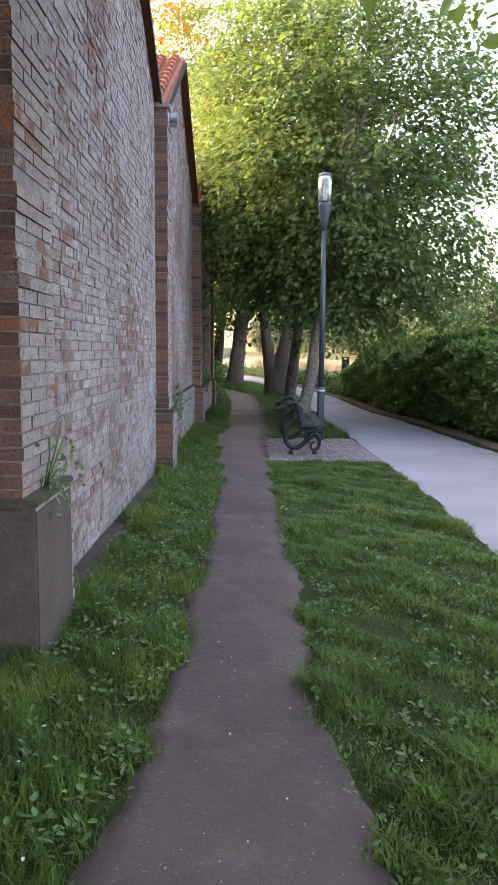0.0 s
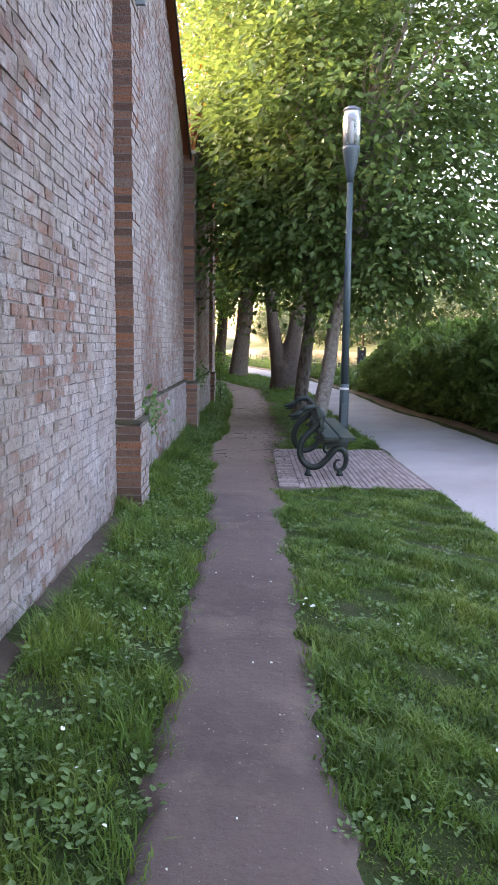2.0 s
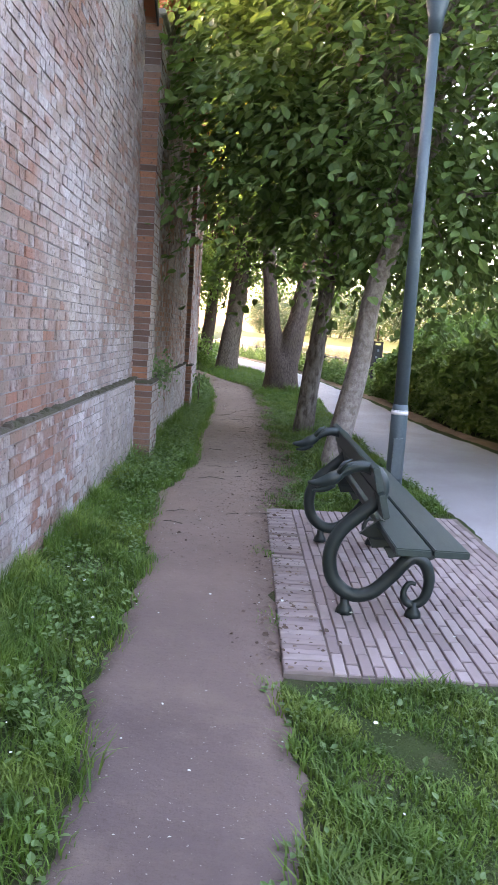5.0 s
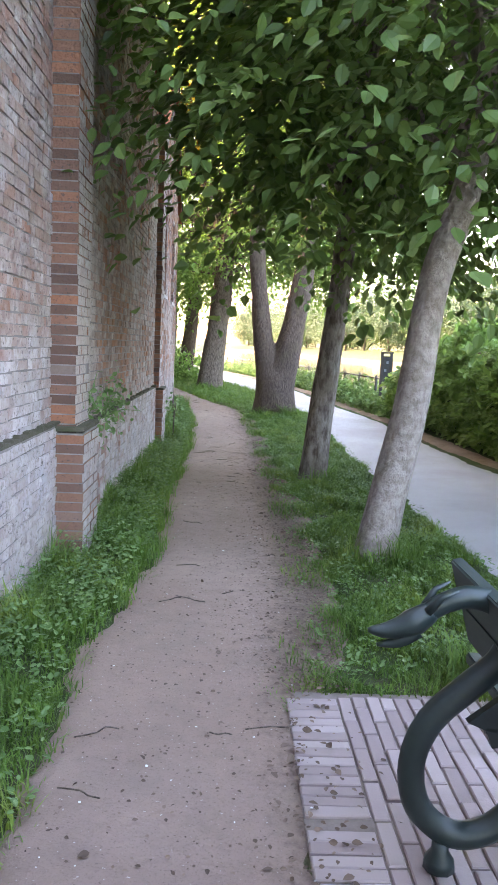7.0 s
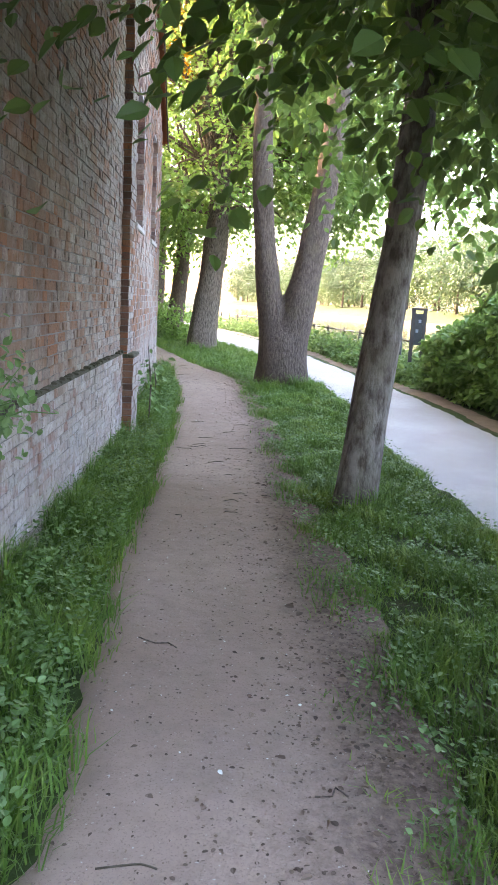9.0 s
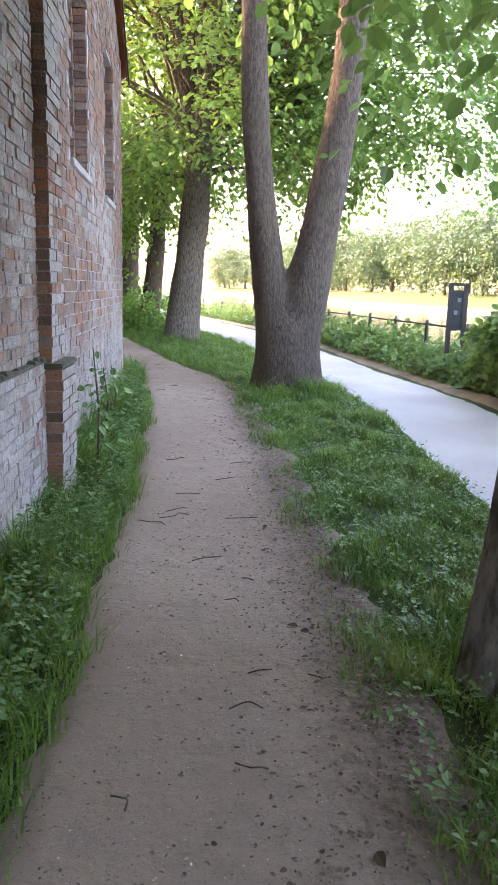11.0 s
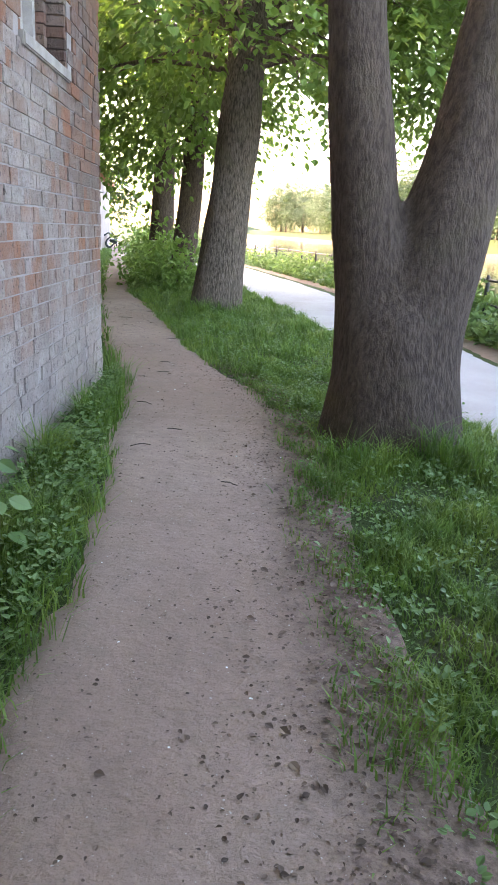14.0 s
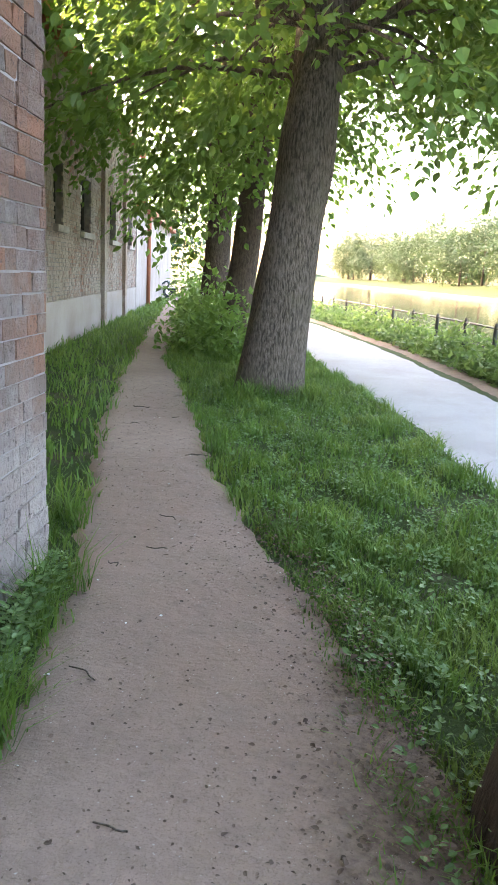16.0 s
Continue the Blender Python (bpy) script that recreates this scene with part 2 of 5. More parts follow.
M_PLANK = simple("green_painted_wood", (0.024, 0.042, 0.04), (0.036, 0.056, 0.053), 5.0, 0.5, 40, 0.3, 0.002, 0.0, 0.45, (8.0, 1.0, 8.0))
M_POST = simple("blue_grey_post_paint", (0.042, 0.07, 0.082), (0.062, 0.09, 0.1), 3.0, 0.45, 50, 0.15, 0.002, 0.0, 0.5)
M_TILE = simple("clay_roof_tile", (0.38, 0.13, 0.06), (0.28, 0.1, 0.06), 4.0, 0.8)
M_IRON = simple("dark_railing_iron", (0.035, 0.04, 0.04), (0.06, 0.06, 0.055), 8.0, 0.6, metal=0.3)
M_TIMBER = simple("wet_bank_timber", (0.07, 0.05, 0.035), (0.12, 0.09, 0.06), 4.0, 0.9)


def paver_material():
    n = Nodes("clay_pavers")
    r = n.rand()
    col = n.ramp(r, [(0.0, (0.24, 0.185, 0.175)), (0.5, (0.3, 0.235, 0.225)), (1.0, (0.35, 0.285, 0.27))])
    col = n.mix(n.ramp(n.noise(5, 5), [(0.5, 0.0), (0.75, 0.6)]), col, (0.2, 0.17, 0.15))
    n.bump(n.noise(80, 4), 0.4, 0.004)
    return n.done(col, 0.9, 0, 0.2)


M_PAVER = paver_material()


def water_material():
    n = Nodes("river_water")
    n.bump(n.noise(1.6, 4, 0.55, (1.0, 0.5, 1.0)), 0.35, 0.06)
    n.done((0.05, 0.06, 0.04), 0.06, 0, 0.5)
    return n.m


M_WATER = water_material()
gm = Nodes("lamp_glass")
gm.done((0.62, 0.65, 0.68), 0.1, 0, 0.5)
gm.b.inputs["Transmission Weight"].default_value = 0.75
M_GLASS = gm.m
gm = Nodes("window_glass")
gm.done((0.03, 0.035, 0.04), 0.08, 0, 0.7)
M_PANE = gm.m
M_GROUND, M_PATH, M_ROAD = ground_material(), path_material(), road_material()


# ---- helpers for meshes ----
def part(name, bm, material, parent=None, label=""):
    me = bpy.data.meshes.new(name)
    bm.to_mesh(me)
    bm.free()
    me.materials.append(material)
    ob = new(name, me)
    if parent:
        ob.parent = parent
    return tagged(ob, label)


def raw(name, verts, faces, material, parent=None, label="", smooth=False):
    """One mesh object from arrays of corners and equal-sided faces."""
    verts, faces = np.asarray(verts, np.float32), np.asarray(faces, np.int32)
    me = bpy.data.meshes.new(name)
    k = faces.shape[1]
    me.vertices.add(len(verts))
    me.vertices.foreach_set("co", verts.ravel())
    me.loops.add(faces.size)
    me.loops.foreach_set("vertex_index", faces.ravel())
    me.polygons.add(len(faces))
    me.polygons.foreach_set("loop_start", np.arange(0, faces.size, k, dtype=np.int32))
    me.update(calc_edges=True)
    me.polygons.foreach_set("use_smooth", np.full(len(faces), smooth))
    me.validate()
    me.materials.append(material)
    ob = new(name, me)
    if parent:
        ob.parent = parent
    return tagged(ob, label)


def box(bm, x0, x1, y0, y1, z0, z1, bevel=0.0):
    r = bmesh.ops.create_cube(bm, size=1.0, matrix=Matrix.Translation(((x0 + x1) / 2, (y0 + y1) / 2, (z0 + z1) / 2)) @ Matrix.Diagonal((x1 - x0, y1 - y0, z1 - z0, 1)))
    if bevel:
        edges = {e for v in r["verts"] for e in v.link_edges}
        bmesh.ops.bevel(bm, geom=list(edges), offset=bevel, segments=2, affect="EDGES")
    return bm


def boxed(name, b, material, parent=None, label="", bevel=0.0):
    return part(name, box(bmesh.new(), *b, bevel), material, parent, label)


def tube(bm, pts, radii, seg=10, wobble=0.0, cap=True):
    """A round tapered tube along points."""
    pts = [Vector(p) for p in pts]
    rings = []
    for i, p in enumerate(pts):
        d = (pts[min(i + 1, len(pts) - 1)] - pts[max(i - 1, 0)]).normalized()
        side = d.cross(Vector((0.0, 1.0, 0.03)))
        if side.length < 0.2:
            side = d.cross(Vector((1.0, 0.0, 0.0)))
        side.normalize()
        up = side.cross(d)
        ring = []
        for k in range(seg):
            a = 2 * math.pi * k / seg
            v = side * math.cos(a) + up * math.sin(a)
            r = radii[i] * (1 + wobble * noise.noise(Vector((math.cos(a) * 1.6, math.sin(a) * 1.6, p.z * 1.1 + p.x))))
            ring.append(bm.verts.new(p + v * r))
        rings.append(ring)
    for a, b in zip(rings, rings[1:]):
        for k in range(seg):
            f = bm.faces.new((a[k], a[(k + 1) % seg], b[(k + 1) % seg], b[k]))
            f.smooth = True
    if cap:
        bm.faces.new(rings[0][::-1])
        bm.faces.new(rings[-1])
    return bm


def curve_pts(ctrl, n=8):
    """A smooth line through control points."""
    c = [Vector(p) for p in ctrl]
    c = [2 * c[0] - c[1]] + c + [2 * c[-1] - c[-2]]
    out = []
    for i in range(1, len(c) - 2):
        for k in range(n):
            t = k / n
            a, b, d, e = c[i - 1], c[i], c[i + 1], c[i + 2]
            out.append(0.5 * (2 * b + (d - a) * t + (2 * a - 5 * b + 4 * d - e) * t * t + (3 * b - a - 3 * d + e) * t ** 3))
    out.append(c[-2])
    return out


def thing(name, x, y, z, label, category, group="", turn=0.0):
    ob = new(name)
    ob.matrix_world = pose(x, y, z, 0, 0, turn)
    return tagged(ob, label, category, group)


# ---- plan ----
GY = (-8, 6, 9, 11.3, 15, 21.7, 23.3, 26.1, 28, 34, 60, 400)
GZ = (0.05, 0.04, -0.02, -0.06, -0.12, -0.22, -0.2, -0.08, -0.07, 0.0, 0.0, 0.0)
PL_Y = (-8, 2, 3, 5, 9, 11, 12, 13.4, 14.3, 15, 16, 18, 23, 25.4, 28, 31, 34, 41, 60, 90)
PL_X = (-0.5, -0.42, -0.32, -0.27, -0.31, -0.46, -0.42, -0.6, -0.64, -0.5, -0.45, -0.54, -0.58, -0.7, -1.05, -1.85, -2.5, -3.85, -7.4, -13)
PR_Y = (-8, 2, 3.3, 5.1, 9, 10.6, 13.9, 17, 20, 22, 24, 27, 28, 29, 30, 33.2, 36.2, 55, 90)
PR_X = (0.5, 0.41, 0.27, 0.3, 0.26, 0.29, 0.34, 0.44, 0.38, 0.38, 0.3, 0.15, 0.0, -0.38, -0.7, -1.54, -2.4, -5.8, -12)
RN_Y = (-8, 5.2, 10.5, 14, 18.5, 22, 24.5, 27, 30.5, 33, 36.3, 40.5, 50, 60, 90)
RN_X = (1.72, 1.8, 1.9, 1.88, 1.82, 1.8, 1.8, 1.65, 1.15, 0.72, 0.0, -0.75, -2.6, -4.8, -11)
RF_Y = (-8, 12, 19, 24, 27, 30, 35, 40, 47, 60, 90)
RF_X = (4.3, 4.12, 3.95, 3.42, 3.0, 2.6, 2.05, 1.3, -0.2, -3.4, -10)
WATER_Z = -0.8


def gz(y):
    return np.interp(y, GY, GZ)


def path_l(y):
    return np.interp(y, PL_Y, PL_X)


def path_r(y):
    return np.interp(y, PR_Y, PR_X)


def road_n(y):
    return np.interp(y, RN_Y, RN_X)


def road_f(y):
    return np.interp(y, RF_Y, RF_X)


def far_bank(y):
    return np.interp(y, (-60, 60, 104, 125, 160, 260, 420), (26, 28, 26, 22, 17, 5, -40))


def ragged(y, seed, amp=0.05):
    return amp * (0.5 * np.sin(y * 2.3 + seed) + 0.6 * np.sin(y * 5.1 + seed * 2) + 0.8 * np.abs(np.sin(y * 7.9 + seed * 3)) - 0.4 + 0.4 * np.sin(y * 23 + seed * 5)) / 1.6


def ground_h(x, y):
    near = gz(y)
    edge = road_f(y) + np.interp(y, (26.2, 28.0), (2.6, 1.5))
    fb = far_bank(y)
    down = np.clip((x - edge) / 1.6, 0, 1)
    up = np.clip((x - fb) / 1.2, 0, 1)
    rise = np.clip((x - fb) / 14.0, 0, 1)
    z = near - down * 2.3 + up * 1.75 + rise * 1.8
    return z + np.where((x < road_n(y)) & (x > -1.2), 0.015 * np.sin(x * 5 + y * 2) * np.sin(y * 3.1), 0)


# ---- ground, water, road, path ----
xs = np.concatenate([[-600, -250, -100, -40, -15], np.arange(-8, 8, 0.2), np.arange(8, 60, 1.0), [70, 100, 180, 350, 700]])
ys = np.concatenate([[-600, -200, -60, -20], np.arange(-8, 50, 0.25), np.arange(50, 130, 2.0), np.arange(130, 440, 12), [500, 800, 1500]])
X, Y = np.meshgrid(xs, ys)
nx, ny = len(xs), len(ys)
idx = np.arange(nx * ny).reshape(ny, nx)
quads = np.stack([idx[:-1, :-1], idx[:-1, 1:], idx[1:, 1:], idx[1:, :-1]], -1).reshape(-1, 4)
tagged(raw("ground", np.stack([X, Y, ground_h(X, Y)], -1).reshape(-1, 3), quads, M_GROUND, smooth=True), "grassy verge and riverbank earth with bare patches", "ground", kind="structure")


def strip(name, left, right, y0, y1, step, lift, material, n, label, cat, sink=1e-3):
    y = np.arange(y0, y1, step)
    t = np.linspace(0, 1, n)
    L, R = left(y), right(y)
    x = L[:, None] * (1 - t) + R[:, None] * t
    yy = np.repeat(y[:, None], n, 1)
    z = gz(yy) + lift * np.clip((1 - t) / sink, 0.0, 1)[None] + 0.012 * np.sin(np.pi * t)[None] * np.sin(yy * 1.7) - np.where((t == 0) | (t == 1), 0.03, 0)[None]
    i = np.arange(x.size).reshape(x.shape)
    q = np.stack([i[:-1, :-1], i[:-1, 1:], i[1:, 1:], i[1:, :-1]], -1).reshape(-1, 4)
    return tagged(raw(name, np.stack([x, yy, z], -1).reshape(-1, 3), q, material, smooth=True), label, cat, kind="structure")


MOULD_W = lambda y: 0.34 * np.interp(y, (13.2, 14.4, 26.5, 28.5), (0, 1, 1, 0))
fp = strip("footpath", lambda y: path_l(y) + ragged(y, 1) - 0.04, lambda y: path_r(y) + ragged(y, 4) + 0.04 + MOULD_W(y), -8, 90, 0.06, 0.03, M_PATH, 17, "trodden bare earth footpath with ragged grassy edges and leaf mould", "path", 0.22)
co = np.empty(len(fp.data.vertices) * 3)
fp.data.vertices.foreach_get("co", co)
px, py = co[0::3], co[1::3]
fp.data.attributes.new("mould", "FLOAT", "POINT").data.foreach_set("value", (np.clip((px - path_r(py) + 0.3) / 0.5, 0, 1) * np.interp(py, (9, 10.6, 13, 27, 29.5), (0.15, 0.8, 1, 1, 0.25))).astype(np.float32))
strip("road", lambda y: road_n(y) + ragged(y, 2, 0.03), lambda y: road_f(y) + ragged(y, 7, 0.05), -8, 90, 0.1, 0.028, M_ROAD, 7, "pale grey asphalt towpath beside the river", "road")
strip("soil_strip", lambda y: -1.3 + 0 * y, lambda y: -0.9 + ragged(y, 3, 0.08), 2.5, 9.6, 0.08, 0.018, M_SOIL, 5, "bare dark soil along the foot of the wall", "soil")
strip("dirt_edge", lambda y: road_f(y) - 0.06 + ragged(y, 7, 0.05), lambda y: road_f(y) + 0.5 + ragged(y, 9, 0.06), -8, 60, 0.1, 0.02, simple("brown_dirt", (0.26, 0.18, 0.13), (0.16, 0.11, 0.08), 3.0, 0.95, 60, 0.8, 0.015), 4, "brown dirt and dead leaves along the towpath's edge", "soil")
w = 700.0
raw("water", [(2.5, -w, WATER_Z), (w, -w, WATER_Z), (w, w, WATER_Z), (-w / 2, w, WATER_Z), (-w / 2, 100, WATER_Z), (2.5, 30, WATER_Z)], [(0, 1, 2, 3, 4, 5)], M_WATER)
tagged(bpy.data.objects["water"], "calm river reflecting pale sky", "river", kind="structure")

# ---- buildings along the path ----
COURSE, BRICK, JOINT = 0.066, 0.205, 0.009
CUBE_F = np.array([(0, 1, 2, 3), (4, 5, 1, 0), (1, 5, 6, 2), (3, 2, 6, 7), (4, 0, 3, 7)])


def brick_boxes(y0, y1, z0, top, holes=(), seed=1, proud=0.0, course=COURSE, brick=BRICK):
    """Bricks of one wall: (y, y, z, z, depth) in the wall's own plane; top is a function of y."""
    rng = np.random.default_rng(seed)
    out = []
    z = z0
    row = 0
    while z < 9:
        y = y0 - (0.11 if row % 2 else 0.0) - rng.uniform(0, 0.03)
        any_ = False
        k = row
        while y < y1:
            ln = (brick if k % 2 else brick / 2) * rng.uniform(0.9, 1.07)
            a, b = max(y, y0), min(y + ln - JOINT, y1)
            mid = (a + b) / 2
            if b - a > 0.03 and z + course < top(mid) + 0.04 and not any(h0 < mid < h1 and k0 < z + course / 2 < k1 for h0, h1, k0, k1 in holes):
                out.append((a, b, z + rng.uniform(-0.002, 0.002), z + course - JOINT + rng.uniform(-0.003, 0.003), proud + rng.uniform(0.003, 0.013)))
                any_ = True
            y += ln
            k += 1
        z += course
        row += 1
        if not any_ and row > 6:
            break
    return out


def brick_mesh(name, bricks, x, material, parent):
    rng = np.random.default_rng(len(bricks))
    b = np.array(bricks)
    n = len(b)
    v = np.zeros((n, 8, 3))
    for k, (iy, iz) in enumerate(((0, 2), (1, 2), (1, 3), (0, 3))):
        v[:, k] = np.stack([x + b[:, 4], b[:, iy], b[:, iz]], -1)
        v[:, k + 4] = np.stack([np.full(n, x - 0.02), b[:, iy], b[:, iz]], -1)
    v[:, :4] += rng.uniform(-0.0045, 0.0045, (n, 4, 3))
    f = (CUBE_F[None] + 8 * np.arange(n)[:, None, None]).reshape(-1, 4)
    return raw(name, v.reshape(-1, 3), f, material, parent)


PIECES = []  # single bricks, laid at the end of the file


def brick_wall(name, y0, y1, x, top, material, label, holes=(), near=None, seed=1, z0=-0.35, parent=None, depth=0.3, course=COURSE, brick=BRICK, core=None):
    """A wall with thickness: core of mortar, bricks proud of it."""
    wall = parent or tagged(new(name), label, "wall", kind="structure")
    cuts = sorted({y0, y1, (y0 + y1) / 2, *[h for hole in holes for h in hole[:2]]})
    bm = bmesh.new()
    for a, b in zip(cuts, cuts[1:]):
        mid = (a + b) / 2
        spans = sorted((h[2], h[3]) for h in holes if h[0] < mid < h[1])
        z = z0
        for s0, s1 in spans + [(None, None)]:
            vs = []
            for xx in (x, x - depth):
                if s0 is None:
                    zs = ((a, z), (b, z), (b, top(b)), (a, top(a)))
                else:
                    zs = ((a, z), (b, z), (b, s0), (a, s0))
                vs.append([bm.verts.new((xx, yy, zz)) for yy, zz in zs])
            f, g = vs
            bm.faces.new(f)
            bm.faces.new(g[::-1])
            for k in range(4):
                bm.faces.new((f[(k + 1) % 4], f[k], g[k], g[(k + 1) % 4]))
            z = s1
    bmesh.ops.recalc_face_normals(bm, faces=bm.faces)
    part("wall_core", bm, core or M_MORTAR_SHADED, wall)
    bricks = brick_boxes(y0, y1, z0, top, holes, seed, 0.0, course, brick)
    if near:
        ya, yb, za, zb = near
        mine = [b for b in bricks if ya < (b[0] + b[1]) / 2 < yb and za < b[2] < zb][:300]
        keep = set(mine)
        bricks = [b for b in bricks if b not in keep]
        PIECES.append((wall, x, mine, material, course))
    ob = brick_mesh("brickwork", bricks, x, material, wall)
    ob["kind"] = "stuff"
    return wall


def gable(y0, y1, eave=4.3, apex=6.1):
    mid, half = (y0 + y1) / 2, (y1 - y0) / 2
    return lambda y: apex - (apex - eave) * abs(y - mid) / half


def roof(y0, y1, label, eave=4.3, apex=6.1, x=-1.09, back=-9.0, tiled=True):
    """Two tiled slopes with verge boards; the ridge runs away from the path."""
    r = tagged(new("roof_1"), label, "roof", kind="structure")
    mid, half = (y0 + y1) / 2, (y1 - y0) / 2
    for side in (-1, 1):
        e = Vector((0, side * half, eave - apex))
        ln = e.length
        d = e.normalized()
        nrm = Vector((0, side * (apex - eave), half)).normalized()
        bm = bmesh.new()
        vs = []
        for off in (0.02, 0.1):
            for xx in (x, back):
                for s in (0, ln):
                    vs.append(bm.verts.new(Vector((xx, mid, apex)) + d * s + nrm * off))
        for q in ((0, 1, 3, 2), (4, 6, 7, 5), (0, 4, 5, 1), (2, 3, 7, 6), (0, 2, 6, 4), (1, 5, 7, 3)):
            bm.faces.new([vs[i] for i in q])
        bmesh.ops.recalc_face_normals(bm, faces=bm.faces)
        part("roof_slope", bm, M_TILE, r)
        if tiled and side == -1:
            bm = bmesh.new()
            rows = int(ln / 0.3)
            for i in range(rows):
                for j in range(14):
                    cx = x - 0.12 - j * 0.22
                    pts = [Vector((cx, mid, apex)) + d * (ln - i * 0.3 - s) + nrm * (0.11 + 0.02 * (1 - s / 0.3)) for s in (0.0, 0.31)]
                    tube(bm, pts, [0.075, 0.065], 8)
            part("pantile_rolls", bm, M_TILE, r)
        # verge board under the slope's edge
        bm = bmesh.new()
        a = Vector((x + 0.01, mid, apex)) + nrm * 0.02
        b = a + d * ln
        vs = [bm.verts.new(p + Vector((o, 0, 0)) + Vector((0, 0, -h))) for p in (a, b) for o, h in ((0, 0), (0, 0.09), (0.02, 0.09), (0.02, 0))]
        for q in ((0, 1, 2, 3), (7, 6, 5, 4), (0, 4, 5, 1), (1, 5, 6, 2), (2, 6, 7, 3), (3, 7, 4, 0)):
            bm.faces.new([vs[i] for i in q])
        bmesh.ops.recalc_face_normals(bm, faces=bm.faces)
        part("verge_board", bm, M_DARKWOOD, r)
    return r


def pilaster(name, y, width, x_wall, x_face, top, ledge, label, base_grow=0.06):
    """A brick pier standing proud of the wall, with a wider base below a mossy ledge."""
    p = tagged(new(name), label, "pilaster", kind="structure")
    rng = np.random.default_rng(int(y * 10))
    boxed("pier_core", (x_wall - 0.02, x_face - 0.008, y + 0.008, y + width - 0.008, -0.35, top), M_MORTAR_SHADED, p)
    boxed("base_core", (x_wall - 0.02, x_face + base_grow - 0.008, y - base_grow * 0.6 + 0.008, y + width + base_grow * 0.6, -0.35, ledge - 0.01), M_MORTAR_SHADED, p)
    z, k = -0.33, 0
    while z < top - 0.05:
        low = z < ledge - 0.03
        xf, ya, yb = (x_face + base_grow, y - base_grow * 0.6, y + width + base_grow * 0.6) if low else (x_face, y, y + width)
        jit = rng.uniform(-0.006, 0.006)
        cuts = (ya, (ya + yb) / 2, yb) if k % 2 else (ya, ya + (yb - ya) * 0.28, ya + (yb - ya) * 0.72, yb)
        for a, b in zip(cuts, cuts[1:]):
            boxed("brick", (x_wall - 0.015, xf + jit + rng.uniform(-0.003, 0.003), a + 0.005, b - 0.005, z, z + COURSE - JOINT), M_BRICK_PIER, p)
        z += COURSE
        k += 1
    boxed("ledge", (x_wall - 0.015, x_face + base_grow + 0.008, y - base_grow * 0.6 - 0.012, y + width + base_grow * 0.6 + 0.012, ledge, ledge + 0.035), M_LEDGE, p, "crumbling mossy ledge", 0.008)
    boxed("cap", (x_wall - 0.015, x_face + 0.03, y - 0.03, y + width + 0.03, top, top + 0.06), M_STONE, p, "", 0.01)
    return p


def plinth(name, y0, y1, x, ztop, seed):
    t = lambda y: ztop
    wl = brick_wall(name, y0, y1, x, t, M_BRICK, "whitewashed brick plinth under a crumbling ledge", near=(y0 + 0.3, y0 + 2.6, 0.1, ztop), seed=seed, depth=0.12)
    boxed("plinth_ledge", (x - 0.12, x + 0.016, y0, y1, ztop, ztop + 0.02), M_LEDGE, wl, "crumbling mossy ledge", 0.006)
    rng = np.random.default_rng(seed)
    for k in range(60):  # lumps of loose mortar and moss on the ledge
        y = float(rng.uniform(y0, y1))
        w, h = float(rng.uniform(0.02, 0.09)), float(rng.uniform(0.006, 0.022))
        boxed("crumb", (x - 0.03, x + float(rng.uniform(0.0, 0.03)), y, y + w, ztop + 0.012, ztop + 0.02 + h), M_LEDGE, wl, "", 0.005)


brick_wall("wall_0", -6.0, 3.4, -1.16, lambda y: 6.0, M_BRICK, "plain whitewashed brick wall behind the start", seed=3)
brick_wall("wall_1", 3.4, 9.55, -1.16, gable(3.6, 9.6), M_BRICK, "tall whitewashed brick gable wall with worn patches", near=(4.3, 6.3, 0.2, 1.6), seed=5)
brick_wall("wall_2", 9.55, 16.2, -1.2, gable(9.6, 16.2), M_BRICK_WORN, "whitewashed brick gable wall, paint flaking to red brick", near=(10.5, 12.5, 0.8, 2.2), seed=7)
brick_wall("wall_3", 16.2, 22.1, -1.13, gable(16.2, 22.1), M_BRICK_RUST, "soot-stained whitewashed brick gable wall", near=(17.0, 19.0, 0.8, 2.2), seed=9)
plinth("plinth_1", 9.9, 16.0, -1.15, 0.78, 21)
plinth("plinth_2", 16.5, 21.9, -1.09, 0.7, 23)
WINS = ((23.55, 24.75), (26.15, 27.3))
holes4 = [(a, b, 2.1, 3.75) for a, b in WINS]
brick_wall("wall_4", 22.1, 28.4, -1.33, gable(22.1, 28.5, 4.0), M_BRICK_PINK, "brick gable wall, whitewash worn to orange, two blind windows", holes4, near=(25.6, 28.5, 0.4, 1.9), seed=11, course=0.092, brick=0.25, core=M_MORTAR_PALE)
boxed("wall_return", (-9.0, -1.64, 28.1, 28.4, -0.3, 4.0), M_PLASTER)
tagged(bpy.data.objects["wall_return"], "plain rendered side wall of the last shed", "wall", kind="structure")
for ya, yb, sd in ((3.6, 9.6, 1), (9.6, 16.2, 2), (16.2, 22.1, 3), (22.1, 28.6, 4)):
    last_roof = roof(ya, yb, "red clay pantile roof with dark verge boards", 4.3 if sd < 4 else 4.0, 6.1, -1.09 if sd < 4 else -1.25)
pilaster("pilaster_1", 3.45, 0.62, -1.16, -1.04, 4.3, 0.78, "brown brick pier with a stepped base", 0.07)
base = bpy.data.objects["pilaster_1"]
boxed("base_render", (-1.17, -0.962, 3.385, 4.06, -0.35, 0.772), M_CEMENT, base, "weathered grey cement render over the base", 0.012)
pilaster("pilaster_2", 9.38, 0.42, -1.16, -1.0, 4.35, 0.74, "red-brown brick pier with a stepped base")
